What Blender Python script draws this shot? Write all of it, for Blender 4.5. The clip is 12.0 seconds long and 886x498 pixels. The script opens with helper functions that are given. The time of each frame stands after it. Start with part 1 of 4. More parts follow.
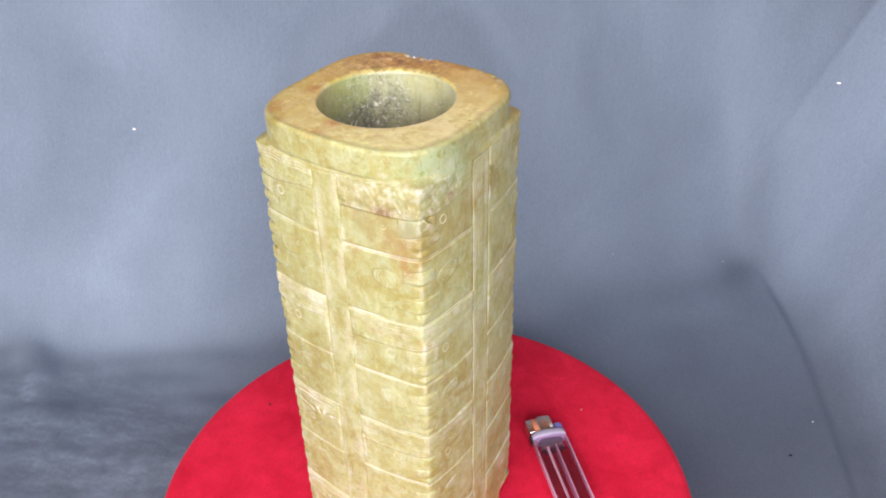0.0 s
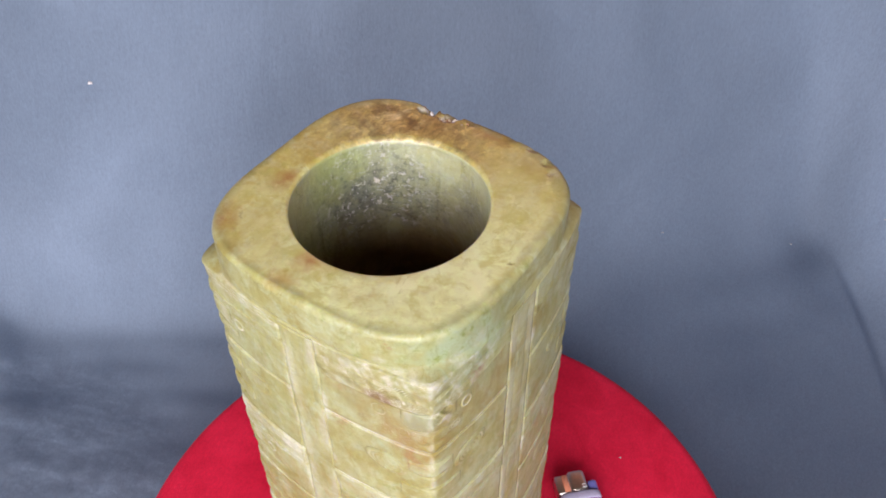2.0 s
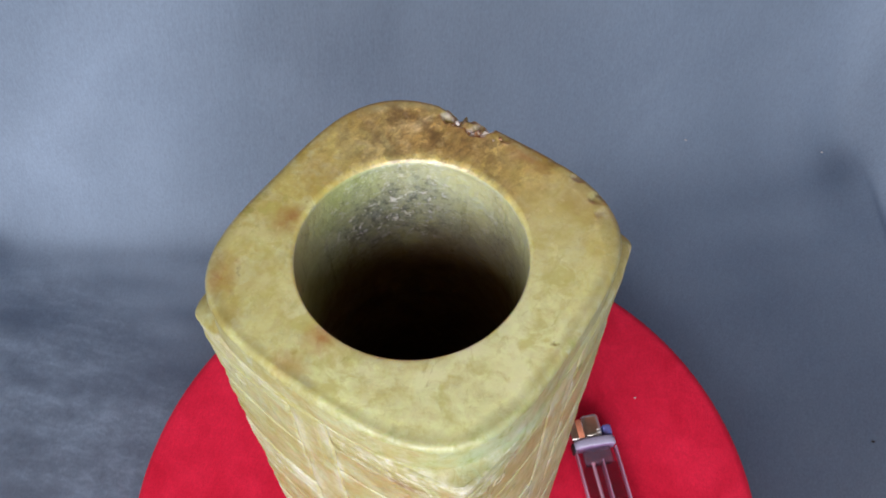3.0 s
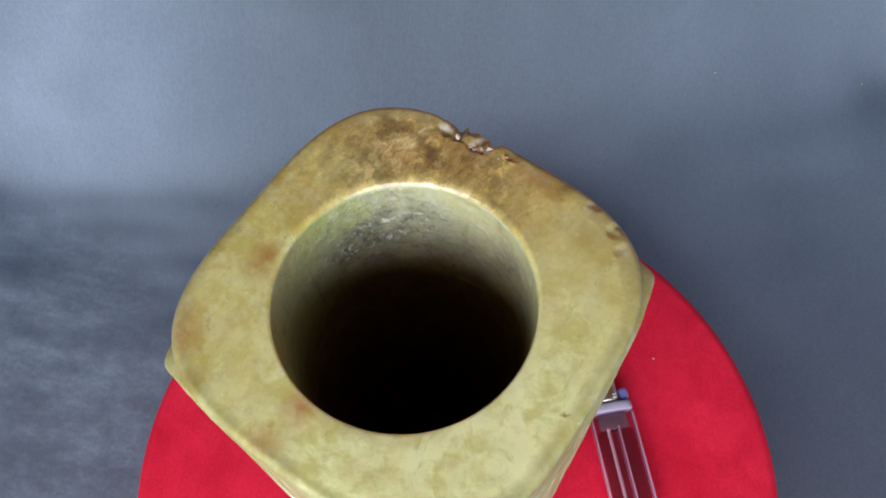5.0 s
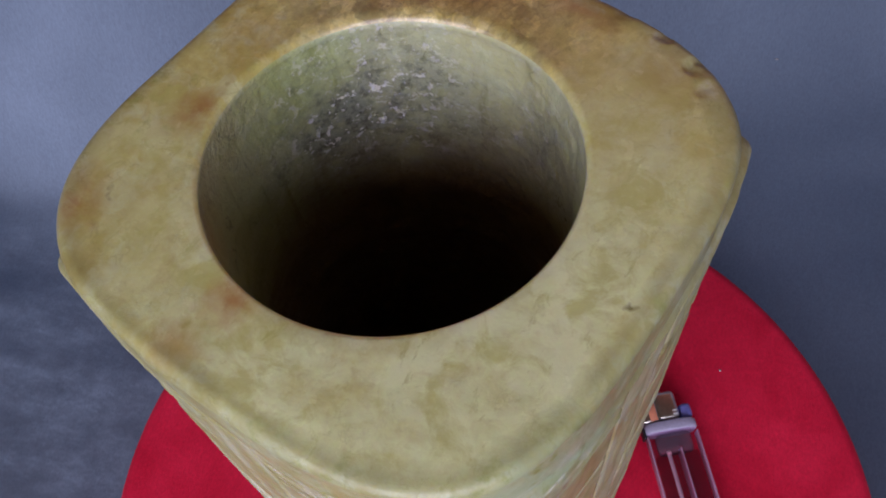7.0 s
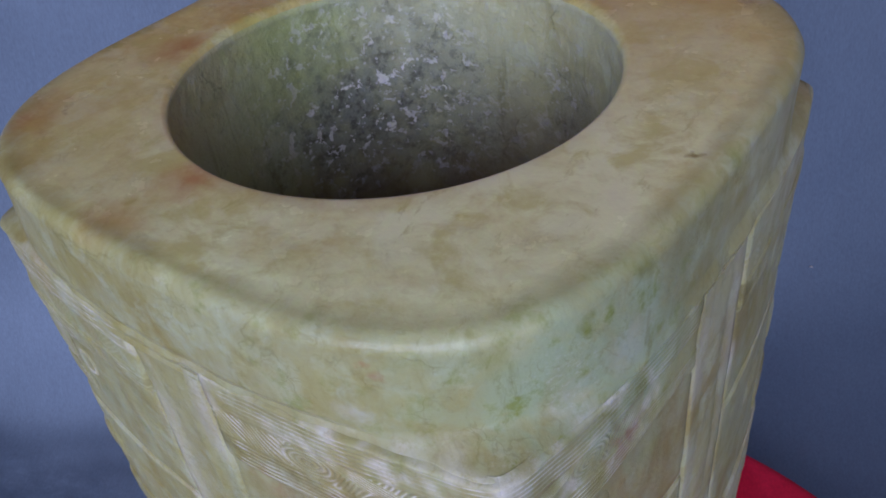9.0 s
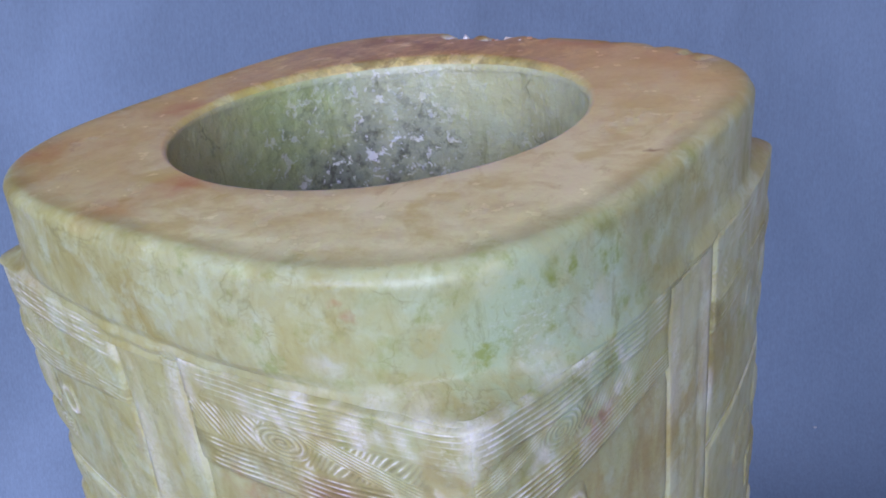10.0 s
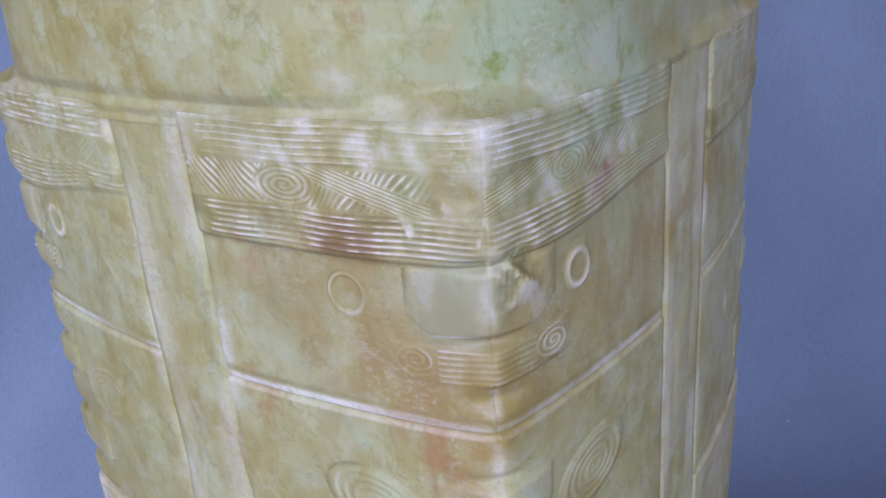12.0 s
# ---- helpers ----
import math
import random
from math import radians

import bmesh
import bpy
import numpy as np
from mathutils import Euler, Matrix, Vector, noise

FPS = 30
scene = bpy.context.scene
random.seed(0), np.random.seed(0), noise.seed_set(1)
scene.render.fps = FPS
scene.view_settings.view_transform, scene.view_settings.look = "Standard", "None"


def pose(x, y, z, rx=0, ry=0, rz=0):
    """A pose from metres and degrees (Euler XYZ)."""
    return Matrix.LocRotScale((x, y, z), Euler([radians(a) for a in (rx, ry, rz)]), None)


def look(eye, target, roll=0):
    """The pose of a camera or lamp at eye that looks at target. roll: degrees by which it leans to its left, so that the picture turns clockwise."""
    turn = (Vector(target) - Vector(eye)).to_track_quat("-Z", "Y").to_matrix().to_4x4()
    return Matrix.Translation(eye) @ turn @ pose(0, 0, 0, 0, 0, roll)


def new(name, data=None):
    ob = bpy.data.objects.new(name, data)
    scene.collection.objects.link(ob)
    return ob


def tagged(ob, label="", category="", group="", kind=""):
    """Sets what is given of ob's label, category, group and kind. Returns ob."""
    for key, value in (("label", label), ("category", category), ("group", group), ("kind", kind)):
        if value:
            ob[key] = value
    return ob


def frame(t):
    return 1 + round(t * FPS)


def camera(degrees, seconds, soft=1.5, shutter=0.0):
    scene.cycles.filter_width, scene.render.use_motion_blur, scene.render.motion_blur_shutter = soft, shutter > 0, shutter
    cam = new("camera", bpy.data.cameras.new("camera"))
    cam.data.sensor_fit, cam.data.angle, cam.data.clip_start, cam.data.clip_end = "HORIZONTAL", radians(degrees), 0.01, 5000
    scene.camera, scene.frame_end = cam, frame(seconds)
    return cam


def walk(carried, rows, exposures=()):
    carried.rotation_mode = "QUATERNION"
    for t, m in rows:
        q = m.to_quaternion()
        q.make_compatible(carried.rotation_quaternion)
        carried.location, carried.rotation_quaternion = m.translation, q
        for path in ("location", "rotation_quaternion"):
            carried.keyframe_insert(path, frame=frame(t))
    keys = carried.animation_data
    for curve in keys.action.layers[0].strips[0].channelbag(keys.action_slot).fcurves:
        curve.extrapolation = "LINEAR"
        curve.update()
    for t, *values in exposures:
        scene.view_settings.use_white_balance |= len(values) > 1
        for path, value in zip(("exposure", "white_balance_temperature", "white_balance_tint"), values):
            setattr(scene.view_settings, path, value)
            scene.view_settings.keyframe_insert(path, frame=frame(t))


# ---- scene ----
cam = camera(54.1, 12.0, soft=1.8)
PATH = [
    (0, (0.11144, -0.34884, 0.45100), (-0.2659, 1.2572, -0.6796), -1.31),
    (0.5, (0.10135, -0.31471, 0.44886), (-0.2881, 1.2830, -0.6894), -1.39),
    (1, (0.09115, -0.26362, 0.45309), (-0.2924, 1.2694, -0.7728), -1.17),
    (1.5, (0.08589, -0.22839, 0.46070), (-0.2860, 1.2341, -0.8519), -0.50),
    (2, (0.07204, -0.18973, 0.46763), (-0.2885, 1.1722, -0.9520), -0.63),
    (2.5, (0.05515, -0.15309, 0.47213), (-0.2746, 1.0680, -1.0771), -0.61),
    (3, (0.04356, -0.11880, 0.48077), (-0.2256, 0.9392, -1.1950), 0.04),
    (3.2, (0.04272, -0.10844, 0.47979), (-0.2161, 0.9048, -1.2250), -0.04),
    (4.8, (0.03789, -0.07116, 0.48114), (-0.1933, 0.7032, -1.3483), -2.49),
    (5, (0.03683, -0.07075, 0.47485), (-0.2194, 0.7608, -1.3259), -2.73),
    (5.5, (0.03435, -0.07087, 0.44853), (-0.2787, 0.7890, -1.3299), -4.98),
    (6, (0.03705, -0.06272, 0.41953), (-0.3146, 0.7956, -1.3524), -6.66),
    (6.5, (0.03979, -0.06994, 0.41217), (-0.3397, 0.7983, -1.3491), -7.90),
    (6.7, (0.04134, -0.07234, 0.40752), (-0.3269, 0.8212, -1.3435), -7.07),
    (8.3, (0.04379, -0.08706, 0.35552), (-0.4698, 1.2106, -1.0771), -7.74),
    (8.5, (0.04238, -0.08737, 0.34966), (-0.4738, 1.2565, -1.0387), -7.43),
    (9, (0.04758, -0.10169, 0.34096), (-0.5087, 1.3574, -0.9086), -7.28),
    (9.5, (0.05086, -0.11055, 0.33405), (-0.5213, 1.4984, -0.7071), -6.73),
    (10, (0.05385, -0.11793, 0.32248), (-0.5405, 1.5863, -0.5390), -6.40),
    (10.5, (0.05568, -0.11785, 0.30965), (-0.5321, 1.6343, -0.4549), -6.40),
    (11, (0.04862, -0.12069, 0.30058), (-0.5258, 1.6242, -0.4903), -6.11),
    (11.5, (0.04864, -0.12595, 0.29395), (-0.4925, 1.6423, -0.4679), -4.79),
    (12, (0.05092, -0.13262, 0.29162), (-0.4779, 1.6379, -0.4736), -4.80),
]
EXPOSURES = [(0.0, 0.52, 6750, 21), (1.5, 0.30, 6500, 24), (3.0, 0.18, 6350, 17), (4.8, 0.22, 6300, 15), (5.5, 0.22, 6450, 18), (6.0, -0.18, 6350, 21), (6.7, -0.44, 5950, 29), (8.3, -1.2, 5800, 36), (8.5, -1.2, 5800, 36), (9.0, -0.84, 5200, 32), (9.5, -0.32, 5150, 33), (10.0, -0.25, 5100, 31), (11.0, -0.38, 5300, 36), (12.0, -0.36, 5250, 36)]
walk(cam, [(t, look(eye, target, roll)) for t, eye, target, roll in PATH], EXPOSURES)

# ---- daylight ----
world = bpy.data.worlds.new("sky")
scene.world = world
world.use_nodes = True
wn = world.node_tree
sky = wn.nodes.new("ShaderNodeTexSky")
sky.sky_type, sky.sun_disc = "NISHITA", False
sky.sun_elevation, sky.sun_rotation = radians(38), radians(200)
wn.links.new(sky.outputs[0], wn.nodes["Background"].inputs[0])
wn.nodes["Background"].inputs[1].default_value = 0.1


def window_lamp(name, eye, target, sx, sy, watts, colour):
    lamp = bpy.data.lights.new(name, "AREA")
    lamp.shape, lamp.size, lamp.size_y, lamp.energy, lamp.color = "RECTANGLE", sx, sy, watts, colour
    ob = new(name, lamp)
    ob.matrix_world = look(eye, target)
    return ob


window_lamp("window_daylight", (0.16, -1.56, 0.90), (0.02, 0.0, 0.2), 2.4, 1.2, 54, (1.0, 0.98, 0.96))

# ---- materials ----


def material(name, rough=0.5, **values):
    """A material, its node tree and its main shader."""
    m = bpy.data.materials.new(name)
    m.use_nodes = True
    b = m.node_tree.nodes["Principled BSDF"]
    b.inputs["Roughness"].default_value = rough
    for key, value in values.items():
        b.inputs[key.replace("_", " ")].default_value = value
    return m, m.node_tree, b


def node(tree, kind, **values):
    n = tree.nodes.new("ShaderNode" + kind)
    for key, value in values.items():
        if key.startswith("i_"):
            n.inputs[key[2:].replace("_", " ")].default_value = value
        else:
            setattr(n, key, value)
    return n


def coords(tree, sx=1.0, sy=1.0, sz=1.0):
    c = node(tree, "TexCoord")
    m = node(tree, "Mapping")
    m.inputs["Scale"].default_value = (sx, sy, sz)
    tree.links.new(c.outputs["Object"], m.inputs["Vector"])
    return m.outputs[0]


def noise_tex(tree, vec, scale, detail=4.0, rough=0.55, distort=0.0):
    n = node(tree, "TexNoise", i_Scale=scale, i_Detail=detail, i_Roughness=rough, i_Distortion=distort)
    tree.links.new(vec, n.inputs["Vector"])
    return n.outputs["Fac"]


def ramp(tree, fac, *stops):
    r = node(tree, "ValToRGB")
    el = r.color_ramp.elements
    while len(el) < len(stops):
        el.new(0.5)
    for e, (p, c) in zip(el, stops):
        e.position = p
        e.color = (*c, 1) if isinstance(c, tuple) else (c, c, c, 1)
    tree.links.new(fac, r.inputs[0])
    return r.outputs[0]


def mix(tree, fac, a, b, mode="MIX"):
    n = node(tree, "Mix", data_type="RGBA", blend_type=mode)
    for k, v in ((0, fac), (6, a), (7, b)):
        if isinstance(v, (int, float)):
            n.inputs[k].default_value = v
        elif isinstance(v, tuple):
            n.inputs[k].default_value = (*v, 1)
        else:
            tree.links.new(v, n.inputs[k])
    return n.outputs[2]


def maths(tree, op, a, b=0.0, clamp=False):
    n = node(tree, "Math", operation=op, use_clamp=clamp)
    for k, v in ((0, a), (1, b)):
        if isinstance(v, (int, float)):
            n.inputs[k].default_value = v
        else:
            tree.links.new(v, n.inputs[k])
    return n.outputs[0]


def near_spot(tree, vec, place, inner, outer):
    """1 within inner metres of a place of the stone, 0 past outer."""
    d = node(tree, "VectorMath", operation="DISTANCE")
    tree.links.new(vec, d.inputs[0])
    d.inputs[1].default_value = place
    r = node(tree, "MapRange", clamp=True)
    r.inputs["From Min"].default_value, r.inputs["From Max"].default_value = outer, inner
    tree.links.new(d.outputs["Value"], r.inputs["Value"])
    return r.outputs[0]


def bump(tree, shader, height, strength, distance):
    b = node(tree, "Bump", i_Strength=strength, i_Distance=distance)
    tree.links.new(height, b.inputs["Height"])
    tree.links.new(b.outputs[0], shader.inputs["Normal"])


def warped(tree, vec, scale, amount):
    """Places pushed about by noise."""
    n = node(tree, "TexNoise", i_Scale=scale, i_Detail=3.0)
    tree.links.new(vec, n.inputs["Vector"])
    k = node(tree, "VectorMath", operation="SCALE")
    k.inputs["Scale"].default_value = amount
    tree.links.new(n.outputs["Color"], k.inputs[0])
    add = node(tree, "VectorMath", operation="ADD")
    tree.links.new(vec, add.inputs[0])
    tree.links.new(k.outputs[0], add.inputs[1])
    return add.outputs[0]


def jittered(tree, vec, scale, amount):
    """Places pushed about by noise, on the whole unmoved."""
    off = node(tree, "VectorMath", operation="SUBTRACT")
    tree.links.new(warped(tree, vec, scale, amount), off.inputs[0])
    off.inputs[1].default_value = (0.5 * amount, 0.5 * amount, 0.5 * amount)
    return off.outputs[0]


def cells(tree, vec, scale, feature="DISTANCE_TO_EDGE"):
    n = node(tree, "TexVoronoi", feature=feature, i_Scale=scale)
    tree.links.new(vec, n.inputs["Vector"])
    return n.outputs["Distance"]


def jade_shader(t, b, top=False, bore=False):
    """Fills in one main shader as jade: the carved sides, the polished top or the drilled bore."""
    b.inputs["Subsurface Weight"].default_value, b.inputs["Subsurface Scale"].default_value = 0.6 if top or bore else 0.30, 0.008 if bore else 0.0040 if top else 0.0010
    b.inputs["Specular IOR Level"].default_value = 0.5 if top or bore else 0.32
    b.inputs["IOR"].default_value = 1.55
    b.inputs["Subsurface Radius"].default_value = (1.0, 0.85, 0.30)
    v = coords(t)
    tall = coords(t, 1, 1, 0.4)
    # clouded yellow-green ground
    big = noise_tex(t, v, 30, 6, 0.62, 0.5)
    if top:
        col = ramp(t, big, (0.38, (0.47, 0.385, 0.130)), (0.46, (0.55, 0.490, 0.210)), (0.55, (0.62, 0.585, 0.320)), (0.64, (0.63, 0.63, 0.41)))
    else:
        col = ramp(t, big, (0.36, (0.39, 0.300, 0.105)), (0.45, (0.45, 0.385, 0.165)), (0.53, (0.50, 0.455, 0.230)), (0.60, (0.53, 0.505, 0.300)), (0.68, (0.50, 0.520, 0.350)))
    ochre = noise_tex(t, warped(t, tall, 70, 0.020), 88, 6, 0.68, 0.8)
    col = mix(t, ramp(t, ochre, (0.47, 0.0), (0.64, 0.42 if top else 0.40)), col, (0.355, 0.245, 0.062))
    pale = noise_tex(t, warped(t, v, 90, 0.014), 80, 5, 0.62, 0.3)
    col = mix(t, ramp(t, pale, (0.46, 0.0), (0.64, 0.60)), col, (0.58, 0.555, 0.355))
    milky = noise_tex(t, warped(t, v, 160, 0.010), 190, 5, 0.60, 0.3)
    col = mix(t, ramp(t, milky, (0.48, 0.0), (0.66, 0.55)), col, (0.60, 0.625, 0.485))
    olive = noise_tex(t, warped(t, tall, 160, 0.012), 230, 5, 0.66, 0.4)
    col = mix(t, ramp(t, olive, (0.53, 0.0), (0.68, 0.25 if top else 0.36)), col, (0.33, 0.27, 0.085))
    # cloudy green zone by the foremost corner of the rim
    zone = maths(t, "MULTIPLY", near_spot(t, v, (0.0440, -0.0280, 0.272), 0.010, 0.028), 0.12 if top else 1.0)
    col = mix(t, maths(t, "MULTIPLY", zone, ramp(t, noise_tex(t, v, 110, 5, 0.65, 0.6), (0.36, 0.1), (0.54, 0.90))), col, (0.435, 0.490, 0.335))
    # cloudy cells with soft brown borders
    if not bore:
        border = ramp(t, cells(t, jittered(t, jittered(t, tall, 130, 0.014), 380, 0.005), 120), (0.0, 1.0), (0.30, 0.0))
        bgate = ramp(t, noise_tex(t, v, 38, 4, 0.6), (0.40, 0.0), (0.60, 0.30 if top else 0.40))
        col = mix(t, maths(t, "MULTIPLY", border, bgate), col, (0.36, 0.265, 0.085))
    # thin olive veins, coarse and fine
    for scale, width, dens, dark in ((60, 0.020, 0.52, 0.45), (150, 0.045, 0.50, 0.45), (310, 0.070, 0.50, 0.40)):
        vein = ramp(t, cells(t, warped(t, warped(t, v, 110, 0.012), 420, 0.004), scale), (0.0, 1.0), (width, 0.0))
        gate = ramp(t, noise_tex(t, v, 55 + scale * 0.4, 4, 0.7), (dens, 0.0), (dens + 0.12, dark * (0.85 if top else 1.0)))
        col = mix(t, maths(t, "MULTIPLY", vein, gate), col, (0.25, 0.215, 0.065))
    # moss specks
    speck = ramp(t, noise_tex(t, v, 300, 5, 0.66), (0.54, 0.0), (0.68, 0.8))
    moss = maths(t, "MAXIMUM", zone, ramp(t, noise_tex(t, v, 27, 2), (0.54, 0.0), (0.62, 0.45 if top else 0.7)))
    col = mix(t, maths(t, "MULTIPLY", speck, moss), col, (0.255, 0.285, 0.040))
    fleck = ramp(t, noise_tex(t, warped(t, tall, 180, 0.010), 210, 6, 0.72), (0.55, 0.0), (0.66, 0.65))
    col = mix(t, maths(t, "MULTIPLY", zone, fleck), col, (0.235, 0.225, 0.065))
    if top:
        # iron-brown, broken weathering of the back of the rim
        iron = noise_tex(t, v, 70, 6, 0.7, 0.8)
        # paler, milky stone with olive scratches towards the foremost corner
        fore = maths(t, "MULTIPLY", near_spot(t, v, (0.040, -0.036, 0.285), 0.032, 0.084), ramp(t, noise_tex(t, warped(t, v, 60, 0.02), 75, 5, 0.66), (0.38, 0.25), (0.58, 1.0)))
        col = mix(t, fore, col, (0.71, 0.715, 0.50))
        cloud = ramp(t, noise_tex(t, warped(t, v, 90, 0.012), 125, 5, 0.62), (0.50, 0.0), (0.63, 0.65))
        col = mix(t, cloud, col, (0.47, 0.430, 0.150))
        scratch = ramp(t, noise_tex(t, warped(t, coords(t, 1.0, 0.45, 1.0), 180, 0.010), 330, 5, 0.7), (0.58, 0.0), (0.68, 0.7))
        col = mix(t, maths(t, "MULTIPLY", scratch, maths(t, "ADD", 0.35, maths(t, "MULTIPLY", fore, 0.4))), col, (0.38, 0.36, 0.10))
        tan = near_spot(t, v, (-0.010, 0.056, 0.285), 0.016, 0.066)
        col = mix(t, maths(t, "MULTIPLY", tan, ramp(t, noise_tex(t, v, 48, 4, 0.6), (0.30, 0.30), (0.62, 0.85))), col, (0.43, 0.320, 0.135))
        back = near_spot(t, v, (-0.026, 0.044, 0.285), 0.016, 0.052)
        rust = maths(t, "MULTIPLY", back, ramp(t, iron, (0.30, 0.1), (0.55, 1.0)))
        col = mix(t, maths(t, "MULTIPLY", rust, 0.8), col, (0.350, 0.215, 0.095))
        core = near_spot(t, v, (-0.020, 0.046, 0.285), 0.012, 0.042)
        flakes = ramp(t, cells(t, warped(t, v, 200, 0.010), 190, "F1"), (0.20, 1.0), (0.55, 0.0))
        fgate = ramp(t, noise_tex(t, v, 120, 3), (0.46, 0.0), (0.54, 1.0))
        col = mix(t, maths(t, "MULTIPLY", core, maths(t, "MULTIPLY", flakes, fgate)), col, (0.56, 0.44, 0.27))
        tile = node(t, "TexVoronoi", feature="F1", i_Scale=150.0)
        t.links.new(warped(t, tall, 230, 0.010), tile.inputs["Vector"])
        tone = node(t, "SeparateColor")
        t.links.new(tile.outputs["Color"], tone.inputs[0])
        col = mix(t, maths(t, "MULTIPLY", core, 0.8), col, ramp(t, tone.outputs[0], (0.0, 0.55), (0.5, 1.0), (1.0, 1.65)), "MULTIPLY")
        cracks = ramp(t, cells(t, warped(t, v, 260, 0.012), 130), (0.0, 1.0), (0.05, 0.0))
        col = mix(t, maths(t, "MULTIPLY", core, maths(t, "MULTIPLY", cracks, 0.4)), col, (0.13, 0.09, 0.035))
        shard = noise_tex(t, warped(t, coords(t, 1.0, 0.55, 1.0), 350, 0.006), 420, 6, 0.75)
        amount = maths(t, "ADD", 0.04, maths(t, "MULTIPLY", back, 0.80))
        col = mix(t, amount, col, ramp(t, shard, (0.34, 0.50), (0.50, 1.0), (0.66, 1.50)), "MULTIPLY")
        burn = maths(t, "MULTIPLY", core, ramp(t, noise_tex(t, v, 150, 4), (0.53, 0.0), (0.62, 0.75)))
        col = mix(t, burn, col, (0.13, 0.09, 0.045))
        blot = jittered(t, jittered(t, v, 330, 0.005), 90, 0.008)
        for place, r0, r1, c in (((-0.0405, -0.0378, 0.285), 0.002, 0.009, (0.33, 0.125, 0.022)), ((0.0453, -0.0039, 0.285), 0.0004, 0.0016, (0.17, 0.145, 0.025)), ((0.0286, 0.0277, 0.285), 0.0004, 0.0011, (0.14, 0.10, 0.04)), ((-0.0343, -0.0322, 0.285), 0.0004, 0.0011, (0.14, 0.09, 0.03)), ((0.0155, 0.0455, 0.285), 0.0006, 0.0028, (0.09, 0.055, 0.03)),
                                 ((-0.0047, -0.0361, 0.285), 0.001, 0.006, (0.40, 0.20, 0.085)), ((-0.0062, -0.0490, 0.285), 0.001, 0.008, (0.40, 0.23, 0.055)),
                                 ((-0.0350, -0.0116, 0.285), 0.001, 0.006, (0.36, 0.19, 0.075)), ((0.0085, 0.0475, 0.284), 0.002, 0.011, (0.33, 0.17, 0.07)),
                                 ((0.030, 0.040, 0.285), 0.001, 0.010, (0.30, 0.20, 0.07))):
            col = mix(t, maths(t, "MULTIPLY", near_spot(t, blot, place, r0, r1), ramp(t, iron, (0.38, 0.22), (0.56, 0.90))), col, c)
    # fall of light put into the colour: top lifted, carved sides lowered
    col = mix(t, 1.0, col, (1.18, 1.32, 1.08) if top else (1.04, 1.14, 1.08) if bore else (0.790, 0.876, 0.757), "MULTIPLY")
    if not top and not bore:
        # dull red stain in the ribs of the uppermost mask, and rusty flecks
        red = near_spot(t, warped(t, coords(t, 0.75, 1, 1.25), 500, 0.002), (0.0221, -0.0472, 0.3219), 0.0024, 0.0046)
        col = mix(t, maths(t, "MULTIPLY", red, ramp(t, noise_tex(t, v, 420, 3), (0.30, 0.45), (0.56, 0.85))), col, (0.170, 0.066, 0.048))
        dots = jittered(t, v, 420, 0.0040)
        for place, r0, r1, much, c in (((0.0302, -0.0452, 0.2818), 0.0003, 0.0016, 0.80, (0.38, 0.14, 0.055)), ((0.0310, -0.0448, 0.2803), 0.0003, 0.0016, 0.75, (0.34, 0.12, 0.05)),
                                       ((0.0485, -0.0296, 0.2703), 0.0002, 0.0012, 0.8, (0.20, 0.24, 0.02)), ((0.0466, -0.0308, 0.2811), 0.0003, 0.0018, 0.85, (0.19, 0.23, 0.03)),
                                       ((0.0478, -0.0222, 0.2835), 0.0004, 0.0022, 0.7, (0.20, 0.21, 0.04)), ((0.0488, -0.0222, 0.2865), 0.0004, 0.0026, 0.6, (0.22, 0.25, 0.05)),
                                       ((0.0490, -0.0010, 0.2845), 0.0004, 0.0026, 0.7, (0.23, 0.26, 0.04)), ((0.0395, -0.0385, 0.2815), 0.0005, 0.0035, 0.5, (0.24, 0.27, 0.05)),
                                       ((0.0285, -0.0470, 0.2742), 0.0004, 0.0026, 0.25, (0.70, 0.71, 0.66)), ((0.0440, -0.0440, 0.2690), 0.0004, 0.0016, 0.5, (0.68, 0.68, 0.58)),
                                       ((0.0480, -0.0240, 0.2745), 0.0008, 0.0050, 0.22, (0.66, 0.69, 0.65)), ((0.0470, -0.0330, 0.2720), 0.0008, 0.0040, 0.25, (0.64, 0.68, 0.64))):
            col = mix(t, maths(t, "MULTIPLY", near_spot(t, dots, place, r0, r1), much), col, c)
        # browner stone under the uppermost bands, deepened to paint in the shade there
        brown = near_spot(t, jittered(t, v, 90, 0.016), (0.0330, -0.0410, 0.2520), 0.006, 0.026)
        col = mix(t, maths(t, "MULTIPLY", brown, ramp(t, noise_tex(t, v, 130, 5, 0.65), (0.38, 0.10), (0.60, 0.65))), col, (0.330, 0.240, 0.085))
        for place, r0, r1, c in (((0.0348, -0.0468, 0.2390), 0.003, 0.017, (0.300, 0.195, 0.062)), ((0.0488, -0.0198, 0.2480), 0.004, 0.018, (0.285, 0.215, 0.075)), ((0.0400, -0.0458, 0.2290), 0.001, 0.007, (0.330, 0.160, 0.070))):
            col = mix(t, maths(t, "MULTIPLY", near_spot(t, jittered(t, v, 110, 0.014), place, r0, r1), ramp(t, noise_tex(t, tall, 170, 6, 0.7, 0.6), (0.40, 0.05), (0.60, 0.75))), col, c)
        plaque = near_spot(t, jittered(t, v, 160, 0.005), (0.0405, -0.0458, 0.2506), 0.0045, 0.0072)
        col = mix(t, maths(t, "MULTIPLY", plaque, ramp(t, noise_tex(t, coords(t, 1, 1, 0.25), 320, 4, 0.6), (0.30, 0.45), (0.62, 0.62))), col, (0.285, 0.315, 0.200))
        blush = near_spot(t, v, (0.0469, -0.0254, 0.2609), 0.0012, 0.0050)
